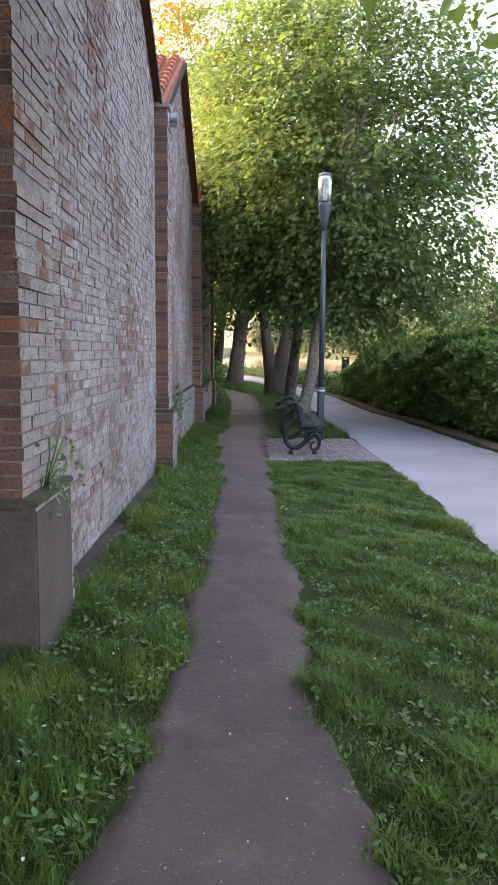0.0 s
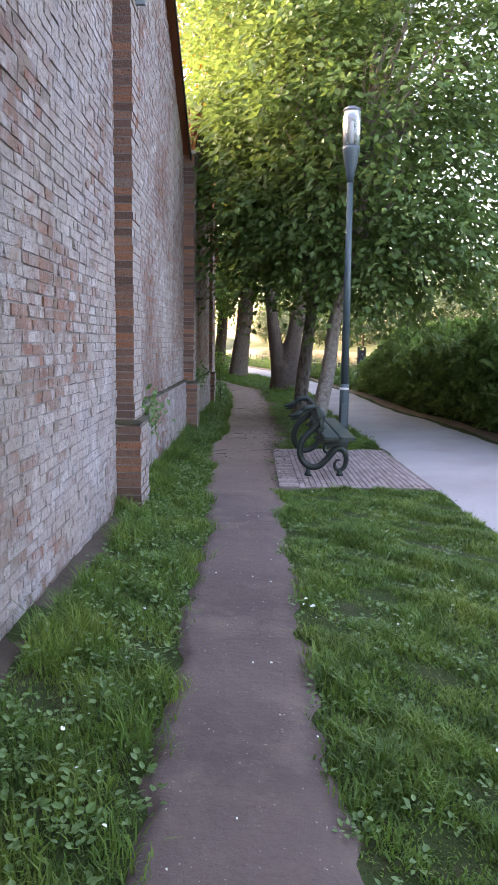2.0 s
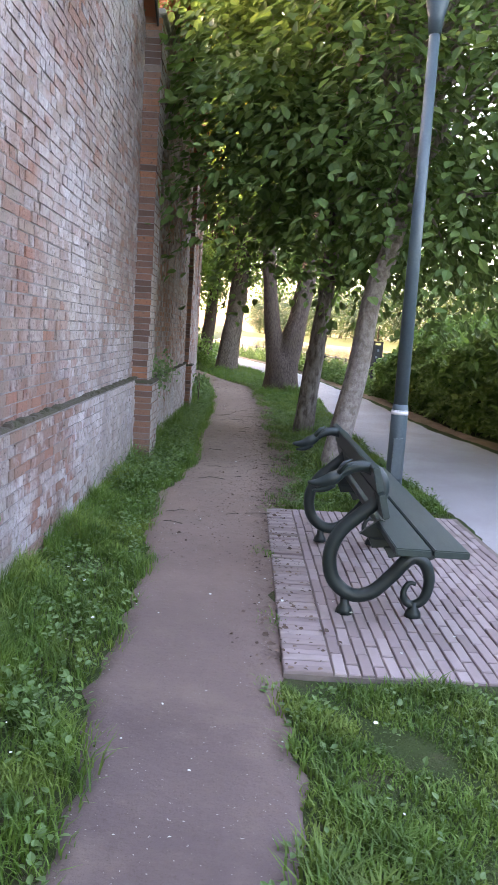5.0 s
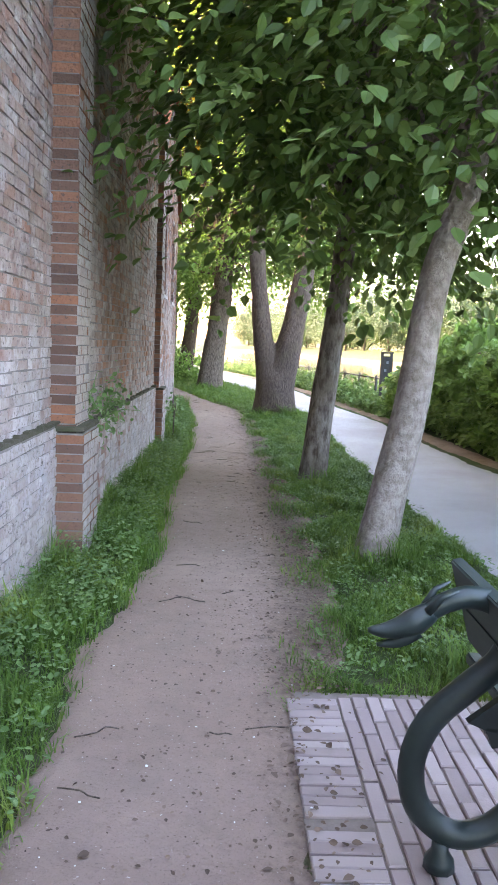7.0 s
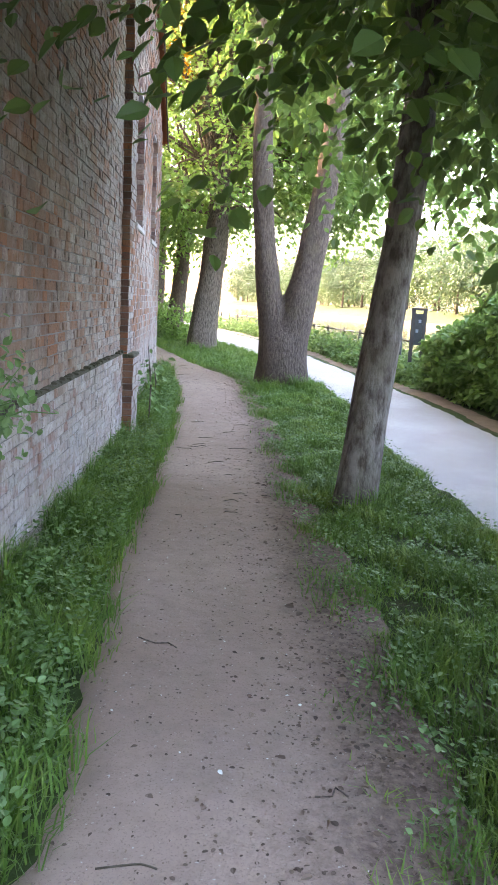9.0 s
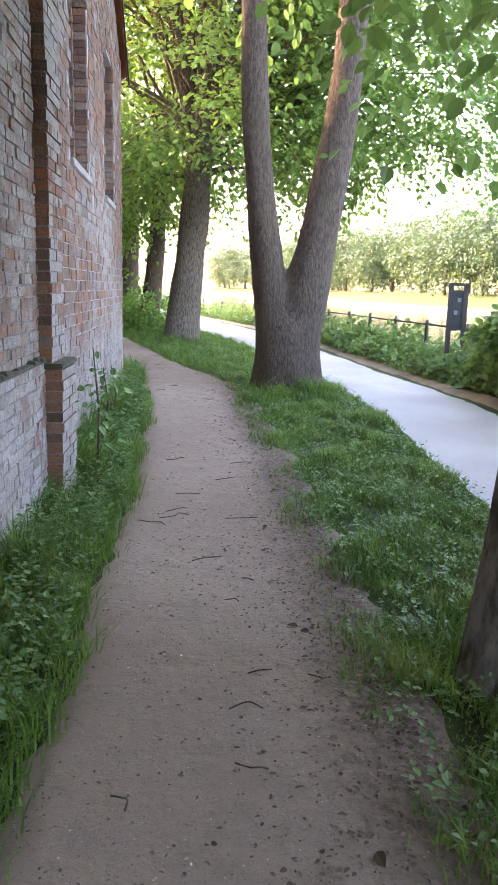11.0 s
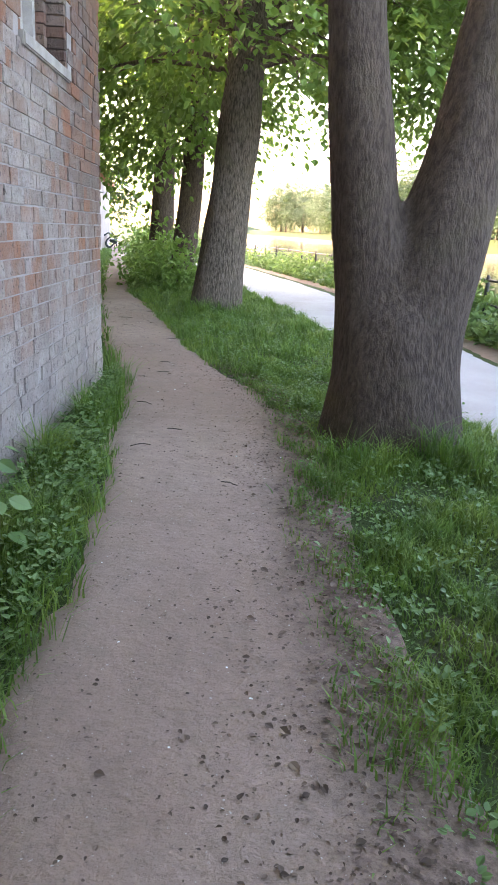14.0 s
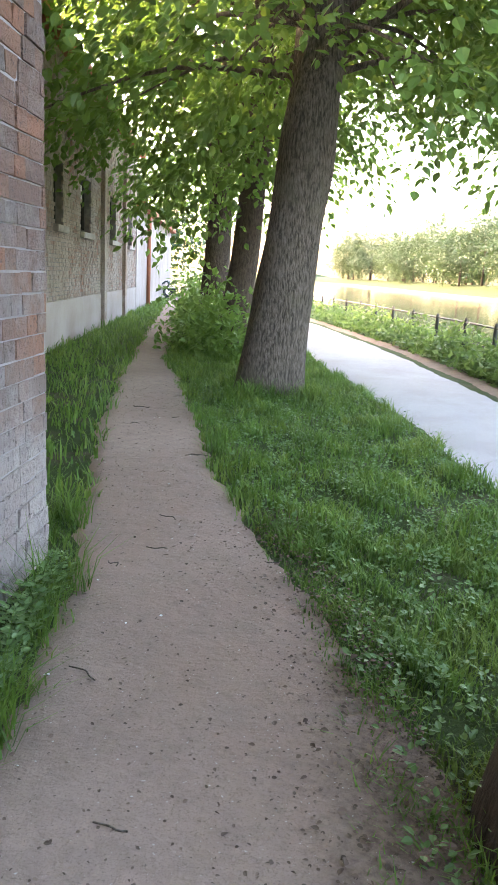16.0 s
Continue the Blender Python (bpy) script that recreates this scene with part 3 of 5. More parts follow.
pilaster("pilaster_3", 15.9, 0.48, -1.2, -1.02, 4.5, 0.74, "red-brown brick pier, soot-stained")
pilaster("pilaster_4", 21.9, 0.42, -1.14, -1.04, 4.3, 0.66, "dark weathered brick pier")


def blind_window(y0, y1):
    """Stepped brick reveals, an arched head, white frame and panes."""
    wdw = tagged(new("window_1"), "tall blind window with white frame in stepped brick reveals", "window", kind="structure")
    x = -1.33
    z = 2.1
    k = 0
    while z < 3.72:
        for ya, yb in ((y0, y0 + 0.06), (y1 - 0.06, y1)):
            boxed("brick", (x - 0.27, x - 0.008 + 0.004 * (k % 2), ya - 0.002, yb + 0.002, z, z + 0.058), M_BRICK_RED, wdw)
        for ya, yb in ((y0 + 0.062, y0 + 0.13), (y1 - 0.13, y1 - 0.062)):
            boxed("brick", (x - 0.27, x - 0.12 + 0.004 * (k % 2), ya, yb, z, z + 0.058), M_BRICK_RED, wdw)
        z += COURSE
        k += 1
    mid = (y0 + y1) / 2
    half = (y1 - y0) / 2
    for i in range(11):
        a = math.pi * (i + 0.5) / 11
        bm = bmesh.new()
        box(bm, -0.13, 0.012, -0.035, 0.035, -0.1, 0.1)
        bm.transform(Matrix.Translation((x, mid + math.cos(a) * (half + 0.02), 3.62 + math.sin(a) * 0.3)) @ Matrix.Rotation(a - math.pi / 2, 4, "X"))
        part("arch_brick", bm, M_BRICK_RED, wdw)
    boxed("window_sill", (x - 0.2, x + 0.03, y0 + 0.02, y1 - 0.02, 2.1, 2.17), M_STONE, wdw, "pale stone sill", 0.008)
    fr = new("window_frame")
    fr.parent = wdw
    for b in ((y0 + 0.132, y0 + 0.2, 2.17, 3.75), (y1 - 0.2, y1 - 0.132, 2.17, 3.75), (y0 + 0.2, y1 - 0.2, 2.17, 2.25), (y0 + 0.2, y1 - 0.2, 3.66, 3.75), (mid - 0.03, mid + 0.03, 2.25, 3.66)):
        boxed("frame_bar", (x - 0.27, x - 0.17, *b), M_FRAME, fr, "", 0.004)
    boxed("pane", (x - 0.24, x - 0.23, y0 + 0.2, mid - 0.03, 2.25, 3.66), M_FRAME, wdw, "boarded pale panel")
    boxed("pane", (x - 0.24, x - 0.23, mid + 0.03, y1 - 0.2, 2.25, 3.66), M_FRAME, wdw, "boarded pale panel")


    return wdw


# the last shed's front stands a little askew, flush with the pier where it begins
ASKEW = Matrix.Translation((-1.33, 28.4, 0)) @ Matrix.Rotation(radians(1.6), 4, "Z") @ Matrix.Translation((1.33, -28.4, 0))
for ob in [blind_window(a, b) for a, b in WINS] + [bpy.data.objects["wall_4"], last_roof]:
    ob.matrix_world = ASKEW

# plain rear walls that close the sheds
for ya, yb in ((3.4, 9.55), (9.65, 16.15), (16.25, 22.05), (22.15, 28.05)):
    boxed("wall_rear", (-9.2, -8.9, ya, yb, -0.3, 4.25), M_PLASTER)
    tagged(scene.collection.objects[-1], "plain rendered rear wall of a shed", "wall", kind="structure")

# gutter end in the valley by the second pier
gt = tagged(new("gutter"), "zinc valley gutter with open end", "gutter", kind="structure")
bm = tube(bmesh.new(), [(-0.9, 9.62, 4.3), (-4.0, 9.62, 4.42)], [0.06, 0.06], 10)
part("gutter_pipe", bm, M_ZINC, gt)
boxed("gutter_bracket", (-1.2, -0.92, 9.6, 9.64, 4.2, 4.25), M_ZINC, gt)

# ---- far row of buildings past the corner ----
FAR_TURN = math.degrees(math.atan(0.145))


def far_building():
    h = tagged(new("workshop_building"), "old workshop with flaking pinkish brick wall and small barred windows", "building")
    h.matrix_world = pose(-3.55, 31.0, 0, 0, 0, FAR_TURN)
    wins = [(6.0, 6.75), (8.35, 9.5), (12.2, 13.3), (15.8, 16.9)]
    hl = [(a, b, 1.95, 2.95) for a, b in wins]
    # the part below y 0 is added out of sight to block a sunbeam
    brick_wall("wall", -2.8, 18.0, 0.0, lambda y: 4.6, M_BRICK_TAN, "", hl, seed=31, parent=h)
    boxed("whitewash_band", (-0.05, 0.022, -2.8, 18.0, -0.3, 0.75), M_PLASTER, h, "smooth limewashed plinth")
    for py in (10.8, 14.6):
        boxed("pier", (-0.05, 0.1, py, py + 0.35, -0.3, 4.4), M_BRICK_TAN, h, "", 0.006)
    for a, b in wins:
        wn_ = new("window")
        wn_.parent = h
        for q in ((a, a + 0.07, 1.95, 2.95), (b - 0.07, b, 1.95, 2.95), (a + 0.07, b - 0.07, 1.95, 2.02), (a + 0.07, b - 0.07, 2.88, 2.95)):
            boxed("frame", (-0.2, -0.12, *q), M_DARKWOOD, wn_)
        for i in range(3):
            for j in range(3):
                pw, ph = (b - a - 0.14) / 3, 0.86 / 3
                boxed("pane", (-0.17, -0.16, a + 0.07 + i * pw + 0.012, a + 0.07 + (i + 1) * pw - 0.012, 2.02 + j * ph + 0.012, 2.02 + (j + 1) * ph - 0.012), M_PANE if (i * 2 + j) % 3 else M_WHITE, wn_)
        boxed("sill", (-0.2, 0.09, a - 0.08, b + 0.08, 1.84, 1.95), M_STONE, wn_, "", 0.01)
    boxed("roof", (-6.0, 0.25, -2.9, 18.1, 4.6, 4.75), M_TILE, h)
    boxed("rear_wall", (-6.0, -5.7, -2.8, 18.0, -0.3, 4.6), M_PLASTER, h)
    h2 = tagged(new("white_outbuilding"), "low limewashed outbuilding with a brown drainpipe", "building")
    h2.matrix_world = pose(-6.15, 49.0, 0, 0, 0, FAR_TURN)
    boxed("wall", (-5.0, 0.0, 0.0, 17.0, -0.3, 3.2), M_PLASTER, h2)
    boxed("roof", (-5.2, 0.25, -0.05, 17.1, 3.2, 3.35), M_TILE, h2)
    part("drainpipe", tube(bmesh.new(), [(0.08, 3.4, -0.1), (0.08, 3.4, 3.2)], [0.07, 0.07], 8), M_TILE, h2, "rust-brown drainpipe")


far_building()

# ---- leaves ----
def leaf_arrays(c, nrm, axis, size, rng, fine=True):
    """Small folded leaves: places, normals and pointing directions as arrays."""
    n = len(c)
    axis = axis / (np.linalg.norm(axis, axis=1, keepdims=True) + 1e-9)
    side = np.cross(nrm, axis)
    side /= np.linalg.norm(side, axis=1, keepdims=True) + 1e-9
    up = np.cross(axis, side)
    s = (size * rng.uniform(0.65, 1.25, n))[:, None]
    if fine:
        rim = [(0.0, 0.0, 0.0), (0.16, 0.22, 0.04), (0.42, 0.34, 0.06), (0.72, 0.24, 0.0), (1.0, 0.0, -0.1), (0.72, -0.24, 0.0), (0.42, -0.34, 0.06), (0.16, -0.22, 0.04)]
        v = np.stack([c + axis * s * p + side * s * q + up * s * h for p, q, h in rim], 1)
        f = np.array([(0, 1, 2), (0, 2, 3), (0, 3, 4), (0, 4, 5), (0, 5, 6), (0, 6, 7)])
    else:
        v = np.stack([c, c + axis * s * 0.45 + side * s * 0.33 + up * s * 0.08, c + axis * s - up * s * 0.1, c + axis * s * 0.45 - side * s * 0.33 + up * s * 0.08], 1)
        f = np.array([(0, 1, 2), (0, 2, 3)])
    k = v.shape[1]
    return v.reshape(-1, 3), (f[None] + k * np.arange(n)[:, None, None]).reshape(-1, 3)


def spray_points(centre, radii, count, rng, shell=0.45, floor_z=None, keep=None):
    """Places for leafy sprays: mostly in the crown's outer shell, in uneven lumps."""
    out = []
    lumps = rng.normal(size=(14, 3))
    lumps /= np.linalg.norm(lumps, axis=1, keepdims=True)
    while len(out) < count:
        d = rng.normal(size=3)
        d /= np.linalg.norm(d)
        r = shell + (1 - shell) * rng.random() ** 0.6
        r *= 0.78 + 0.3 * max(0.0, float(np.max(lumps @ d)) - 0.45) / 0.55
        p = np.array(centre) + d * r * np.array(radii)
        if floor_z is not None and p[2] < floor_z(p[0], p[1]) + rng.uniform(0, 0.5):
            continue
        if keep and not keep(p):
            continue
        out.append((p, d))
    return out


def crown_leaves(sprays, per, size, rng, spread=0.45, fine=True, droop=0.75):
    P = np.array([s[0] for s in sprays])
    D = np.array([s[1] for s in sprays])
    n = len(P) * per
    D = np.repeat(D, per, 0)
    D[:, 2] *= 0.4
    D /= np.linalg.norm(D, axis=1, keepdims=True) + 1e-9
    P = np.repeat(P, per, 0)
    side = np.stack([-D[:, 1], D[:, 0], np.zeros(n)], -1)
    u = rng.uniform(-0.6, 1.0, n)
    w_ = rng.normal(0, 0.42, n) * (1.1 - 0.6 * np.abs(u))
    off = D * (u * spread)[:, None] + side * (w_ * spread)[:, None]
    off[:, 2] += -droop * spread * np.clip(u, 0, 1) ** 2 + rng.normal(0, 0.07 * spread / 0.45, n)
    c = P + off
    nrm = rng.normal(0, 0.38, (n, 3)) + np.array([0, 0, 1.0]) + D * 0.3
    axis = D * 0.6 + side * np.sign(w_)[:, None] * 0.6 + rng.normal(0, 0.35, (n, 3)) - np.array([0, 0, 0.35])
    return leaf_arrays(c, nrm, axis, size, rng, fine)


def limb_lines(base, sprays, rng, n, r0, material, parent):
    """Limbs that reach from the stem out to some of the sprays."""
    base = Vector(base)
    for i in rng.choice(len(sprays), n, replace=False):
        tip = Vector(sprays[i][0])
        start = base + Vector((0, 0, rng.uniform(0, 2.2)))
        if tip.z < start.z:
            start.z = max(base.z, tip.z + 0.1)
        mid = start.lerp(tip, 0.5) + Vector((rng.uniform(-0.2, 0.2), rng.uniform(-0.2, 0.2), 0.35))
        pts = curve_pts([start, mid, tip], 4)
        part("limb", tube(bmesh.new(), pts, [r0 * (1 - 0.85 * k / (len(pts) - 1)) for k in range(len(pts))], 6), material, parent)


def tree(label, stems, crowns, bark_mat, leaf_mat, seed, leaf=0.1, n_sprays=900, per=45, group="trees beside the path", limb_base=None, limbs=26, floor_z=None, spread=0.5, fine=True, keep=None, limb_r=0.045, fused=False):
    rng = np.random.default_rng(seed)
    t = tagged(new("tree"), label, "tree", group)
    if fused:
        bm = bmesh.new()
        for pts, radii in stems:
            c = curve_pts(pts, 6)
            tube(bm, c, list(np.interp(np.linspace(0, 1, len(c)), np.linspace(0, 1, len(radii)), radii)), 20, 0.16)
        trunk = part("trunk", bm, bark_mat, t)
        rm = trunk.modifiers.new("fuse", "REMESH")
        rm.mode, rm.voxel_size, rm.use_smooth_shade = "VOXEL", 0.035, True
        sm = trunk.modifiers.new("soften", "SMOOTH")
        sm.factor, sm.iterations = 0.5, 10
    for pts, radii in [] if fused else stems:
        c = curve_pts(pts, 6)
        rr = np.interp(np.linspace(0, 1, len(c)), np.linspace(0, 1, len(radii)), radii)
        part("trunk", tube(bmesh.new(), c, list(rr), 20, 0.16), bark_mat, t)
    for crown in crowns:
        centre, radii = crown[0], crown[1]
        cnt = int(n_sprays * (crown[2] if len(crown) > 2 else 1))
        mat = crown[3] if len(crown) > 3 else leaf_mat
        sp = spray_points(centre, radii, cnt, rng, floor_z=floor_z, keep=keep)
        v, f = crown_leaves(sp, per, leaf, rng, spread, fine)
        raw("crown", v, f, mat, t)
        if limbs:
            limb_lines(limb_base or centre, sp, rng, limbs, limb_r, bark_mat, t)
    return t


# two leaning young hornbeams, whose crowns hang low over the path
low = lambda x, y: 2.15 + 0.12 * math.sin(x * 2.1) + 0.16 * math.sin(y * 1.7) + 0.18 * max(0.0, 1.5 - abs(x - 0.5)) + (0.5 if y < 14.6 and x < 0.6 else 0.0)
clear = lambda p: p[0] > -1.1 and not (p[1] > 18.4 and p[0] < 0.5 and p[2] < 4.8) and not (abs(p[0] - 1.27) < 0.35 and abs(p[1] - 13.5) < 0.4)
tree("leaning young hornbeam with pale smooth trunk in grass", [([(1.06, 16.1, -0.4), (1.1, 16.1, 0.0), (1.28, 16.12, 0.92), (1.4, 16.14, 1.86), (1.62, 16.2, 2.6), (1.85, 16.4, 4.2), (2.0, 16.6, 6.5)], [0.19, 0.15, 0.115, 0.11, 0.1, 0.08, 0.05])],
     [((2.2, 17.1, 5.2), (2.9, 3.5, 4.1), 1.0)], M_BARK_PALE, M_LEAF, 41, 0.12, 950, 50, spread=0.72, limb_base=(1.7, 16.3, 2.7), limbs=46, floor_z=low, keep=clear)
tree("slightly leaning hornbeam with dark streaked trunk", [([(0.98, 19.6, -0.5), (1.0, 19.6, -0.15), (1.13, 19.62, 1.2), (1.22, 19.65, 2.05), (1.3, 19.7, 3.4), (1.35, 19.8, 6.0)], [0.23, 0.17, 0.125, 0.125, 0.11, 0.06])],
     [((0.6, 19.2, 5.3), (2.5, 3.8, 4.3), 1.0)], bark("streaked_bark", (0.09, 0.07, 0.06), (0.25, 0.22, 0.2), (0.15, 0.125, 0.1), (1.0, 1.0, 0.4)), M_LEAF, 43, 0.12, 620, 50, spread=0.72, limb_base=(1.25, 19.7, 2.8), limbs=40, floor_z=low, keep=clear)

# the forked lime by the bend
tree("old forked lime with two stout stems beside the bend", [
    ([(0.86, 26.72, -0.5), (0.84, 26.72, -0.05), (0.8, 26.74, 0.4), (0.74, 26.72, 0.9), (0.64, 26.7, 1.4), (0.51, 26.7, 2.5), (0.42, 26.75, 3.9), (0.22, 26.8, 9.0)], [0.55, 0.42, 0.3, 0.245, 0.2, 0.175, 0.165, 0.09]),
    ([(0.96, 26.7, -0.5), (0.97, 26.7, -0.05), (1.0, 26.71, 0.5), (1.08, 26.74, 1.0), (1.24, 26.76, 1.7), (1.46, 26.8, 3.0), (1.58, 26.85, 4.4), (1.93, 27.1, 9.0)], [0.55, 0.42, 0.34, 0.3, 0.25, 0.21, 0.19, 0.1]),
    ([(0.9, 26.7, -0.4), (0.9, 26.7, 0.3), (0.9, 26.71, 0.75), (0.9, 26.72, 1.12)], [0.5, 0.4, 0.34, 0.12])],
     [((0.7, 27.2, 10.2), (4.0, 4.2, 5.4), 1.0)], M_BARK_DARK, M_LEAF_LIME, 47, 0.14, 420, 30, limb_base=(0.8, 26.6, 6.0), limbs=30, floor_z=lambda x, y: 4.9 + 0.4 * math.sin(x * 2 + y), spread=0.6, fused=True)

# the big lime with ridged bark past the corner, and the darker ones behind it
hang = lambda x, y: 2.3 + 0.5 * math.sin(x * 1.3 + 1) * math.sin(y * 0.9) + (0.0 if x < -0.8 else 0.6 + 0.12 * abs(x))
tree("broad lime with deeply ridged grey bark", [([(-0.72, 33.7, -0.5), (-0.68, 33.7, 0.0), (-0.6, 33.7, 0.9), (-0.47, 33.7, 1.87), (-0.36, 33.72, 3.05), (-0.26, 33.8, 4.2), (-0.1, 34.0, 7.0), (0.0, 34.2, 14.0)], [0.55, 0.42, 0.34, 0.305, 0.29, 0.27, 0.22, 0.1])],
     [((-0.6, 34.4, 5.6), (4.3, 4.0, 4.6), 1.0), ((3.6, 34.6, 6.2), (3.4, 4.0, 4.2), 1.0), ((-0.6, 34.0, 13.0), (4.6, 4.4, 6.0), 0.3)], M_BARK, M_LEAF_LIME, 53, 0.13, 1000, 36, limb_base=(-0.4, 33.8, 3.4), limbs=40, floor_z=hang, spread=0.65, keep=lambda p: not (abs(p[0] + 0.45) < 0.8 and p[1] < 33.6 and p[2] < 3.6))
tree("dark lime half hidden behind a broader one", [([(-1.78, 38.6, -0.4), (-1.72, 38.6, 0.3), (-1.5, 38.6, 2.5), (-1.3, 38.6, 6.0)], [0.38, 0.28, 0.23, 0.17])],
     [((-1.9, 39.0, 7.5), (4.0, 3.6, 5.2), 1.0)], M_BARK_DARK, M_LEAF_LIME, 59, 0.15, 800, 30, limb_base=(-1.4, 38.6, 3.5), limbs=20, floor_z=lambda x, y: 2.6, spread=0.7, fine=False)
tree("dark lime trunk in the row along the footpath", [([(-2.75, 42.5, -0.3), (-2.65, 42.5, 1.5), (-2.5, 42.5, 6.0)], [0.4, 0.3, 0.2])],
     [((-3.2, 43.0, 7.4), (4.0, 4.0, 5.0), 1.0)], M_BARK_DARK, M_LEAF_LIME, 61, 0.18, 600, 28, limb_base=(-2.6, 42.5, 3.5), limbs=16, floor_z=lambda x, y: 2.4, spread=0.8, fine=False)
# crown is coloured yellow to stand for sunlight on green leaves
tree("tall lime behind the sheds, evening sun painted into its leaf colour", [([(-4.5, 31.5, -0.3), (-4.4, 31.5, 4), (-4.3, 31.7, 11.0)], [0.4, 0.3, 0.15])],
     [((-3.9, 31.8, 12.0), (3.4, 3.4, 6.2), 1.0)], M_BARK_DARK, M_LEAF_SUNLIT, 67, 0.16, 700, 30, limb_base=(-4.4, 31.5, 7.0), limbs=16, floor_z=lambda x, y: 6.5, spread=0.75, fine=False)

# the larger second crown is unseen, added to shade the ground near the start
tree("tree across the towpath, one bough reaching over the lawn, unseen crown added for shade", [([(5.6, 1.0, -0.3), (5.5, 1.2, 2.0), (5.2, 1.6, 6.0)], [0.3, 0.22, 0.12])],
     [((3.0, 3.3, 4.6), (2.6, 1.6, 1.7), 1.0), ((2.0, -1.0, 6.4), (4.8, 3.8, 2.8), 5.0)], M_BARK, M_LEAF_LIME, 73, 0.11, 170, 40, limb_base=(5.4, 1.4, 3.6), limbs=16, floor_z=lambda x, y: 2.95, spread=0.5, limb_r=0.035)


# ---- bench with serpent supports ----
def bench():
    b = thing("bench", 0.6, 11.35, float(gz(11.35)) + 0.035, "dark green bench with cast-iron winged serpent supports", "bench", "benches")
    for y in (0.0, 1.35):
        sup = new("support")
        sup.parent = b
        sup.location = (0, y, 0)
        tagged(sup, "cast-iron serpent support with wing and curled tail")
        body = [(0.50, 0, 0.17), (0.445, 0, 0.17), (0.41, 0, 0.125), (0.43, 0, 0.075), (0.5, 0, 0.06), (0.575, 0, 0.1), (0.6, 0, 0.2), (0.54, 0, 0.29), (0.43, 0, 0.3), (0.31, 0, 0.2), (0.2, 0, 0.11), (0.08, 0, 0.095), (-0.03, 0, 0.17), (-0.06, 0, 0.3), (-0.01, 0, 0.42), (0.1, 0, 0.52), (0.19, 0, 0.61), (0.215, 0, 0.7), (0.18, 0, 0.785), (0.09, 0, 0.82), (0.01, 0, 0.8), (-0.06, 0, 0.75)]
        body = [(-0.06 + (x + 0.06) * 0.86 if x < 0.35 else 0.293 + (x - 0.35) * 0.66, y_, 0.5 + (z - 0.5) * 0.82 if z > 0.5 else z) for x, y_, z in body]
        pts = curve_pts(body, 5)
        n = len(pts)
        rr = [0.01 + 0.027 * min(1.0, 2.6 * k / n) * (1.0 if k < n * 0.8 else 1.0 - 0.45 * (k - n * 0.8) / (n * 0.2)) for k in range(n)]
        part("serpent_body", tube(bmesh.new(), pts, rr, 10), M_GREEN, sup)
        # head with open jaws and horn
        bm = bmesh.new()
        tube(bm, curve_pts([(-0.03, 0, 0.775), (-0.09, 0, 0.735), (-0.15, 0, 0.715), (-0.2, 0, 0.715)], 4), [0.024, 0.03, 0.033, 0.036, 0.036, 0.032, 0.028, 0.025, 0.022, 0.019, 0.016, 0.012, 0.006], 10)
        tube(bm, curve_pts([(-0.07, 0, 0.72), (-0.12, 0, 0.685), (-0.175, 0, 0.675)], 3), [0.025, 0.024, 0.022, 0.018, 0.014, 0.01, 0.005], 7)
        bm.transform(Matrix.Translation((0.0, 0, -0.05)))
        part("head", bm, M_GREEN, sup)
        bm = bmesh.new()
        for s in (-1, 1):
            tube(bm, [(-0.05, s * 0.02, 0.775), (-0.02, s * 0.035, 0.82), (0.02, s * 0.04, 0.84)], [0.014, 0.009, 0.003], 6)
        bm.transform(Matrix.Translation((0.0, 0, -0.05)))
        part("horn", bm, M_GREEN, sup)
        # bat wing under the seat
        bm = bmesh.new()
        prof = [(0.47, 0.31), (0.5, 0.42), (0.33, 0.44), (0.18, 0.5), (0.08, 0.42), (0.13, 0.4), (0.15, 0.35), (0.21, 0.355), (0.24, 0.3), (0.3, 0.315), (0.34, 0.265), (0.4, 0.285)]
        lo = [bm.verts.new((x, -0.013, z)) for x, z in prof]
        hi = [bm.verts.new((x, 0.013, z)) for x, z in prof]
        bm.faces.new(lo)
        bm.faces.new(hi[::-1])
        for k in range(len(prof)):
            j = (k + 1) % len(prof)
            bm.faces.new((lo[j], lo[k], hi[k], hi[j]))
        for x, z in ((0.13, 0.4), (0.21, 0.355), (0.3, 0.315), (0.4, 0.285)):
            tube(bm, [(0.48, 0, 0.4), (x, 0, z)], [0.018, 0.015], 6)
        bmesh.ops.recalc_face_normals(bm, faces=bm.faces)
        part("wing", bm, M_GREEN, sup)
        for fx in (0.035, 0.39):
            bm = bmesh.new()
            tube(bm, [(fx, 0, -0.005), (fx, 0, 0.02), (fx, 0, 0.045), (fx, 0, 0.075)], [0.045, 0.04, 0.024, 0.024], 10)
            part("foot", bm, M_GREEN, sup)
    for x in (0.165, 0.335):
        bm = box(bmesh.new(), x, x + 0.16, -0.5, 1.65, 0.455, 0.49, 0.005)
        part("seat_plank", bm, M_PLANK, b)
    for h, z in enumerate((0.53, 0.662)):
        bm = box(bmesh.new(), -0.018, 0.018, -0.14, 1.65, 0.0, 0.125, 0.005)
        bm.transform(Matrix.Translation((0.185 - 0.04 * h, 0, z)) @ Matrix.Rotation(radians(-15), 4, "Y"))
        part("back_plank", bm, M_PLANK, b)
    return b


the_bench = bench()
far_one = copy_thing(the_bench, pose(-7.6, 60.0, 0.03, 0, 0, 10))
tagged(far_one, "dark bench standing by the white wall far along the path")


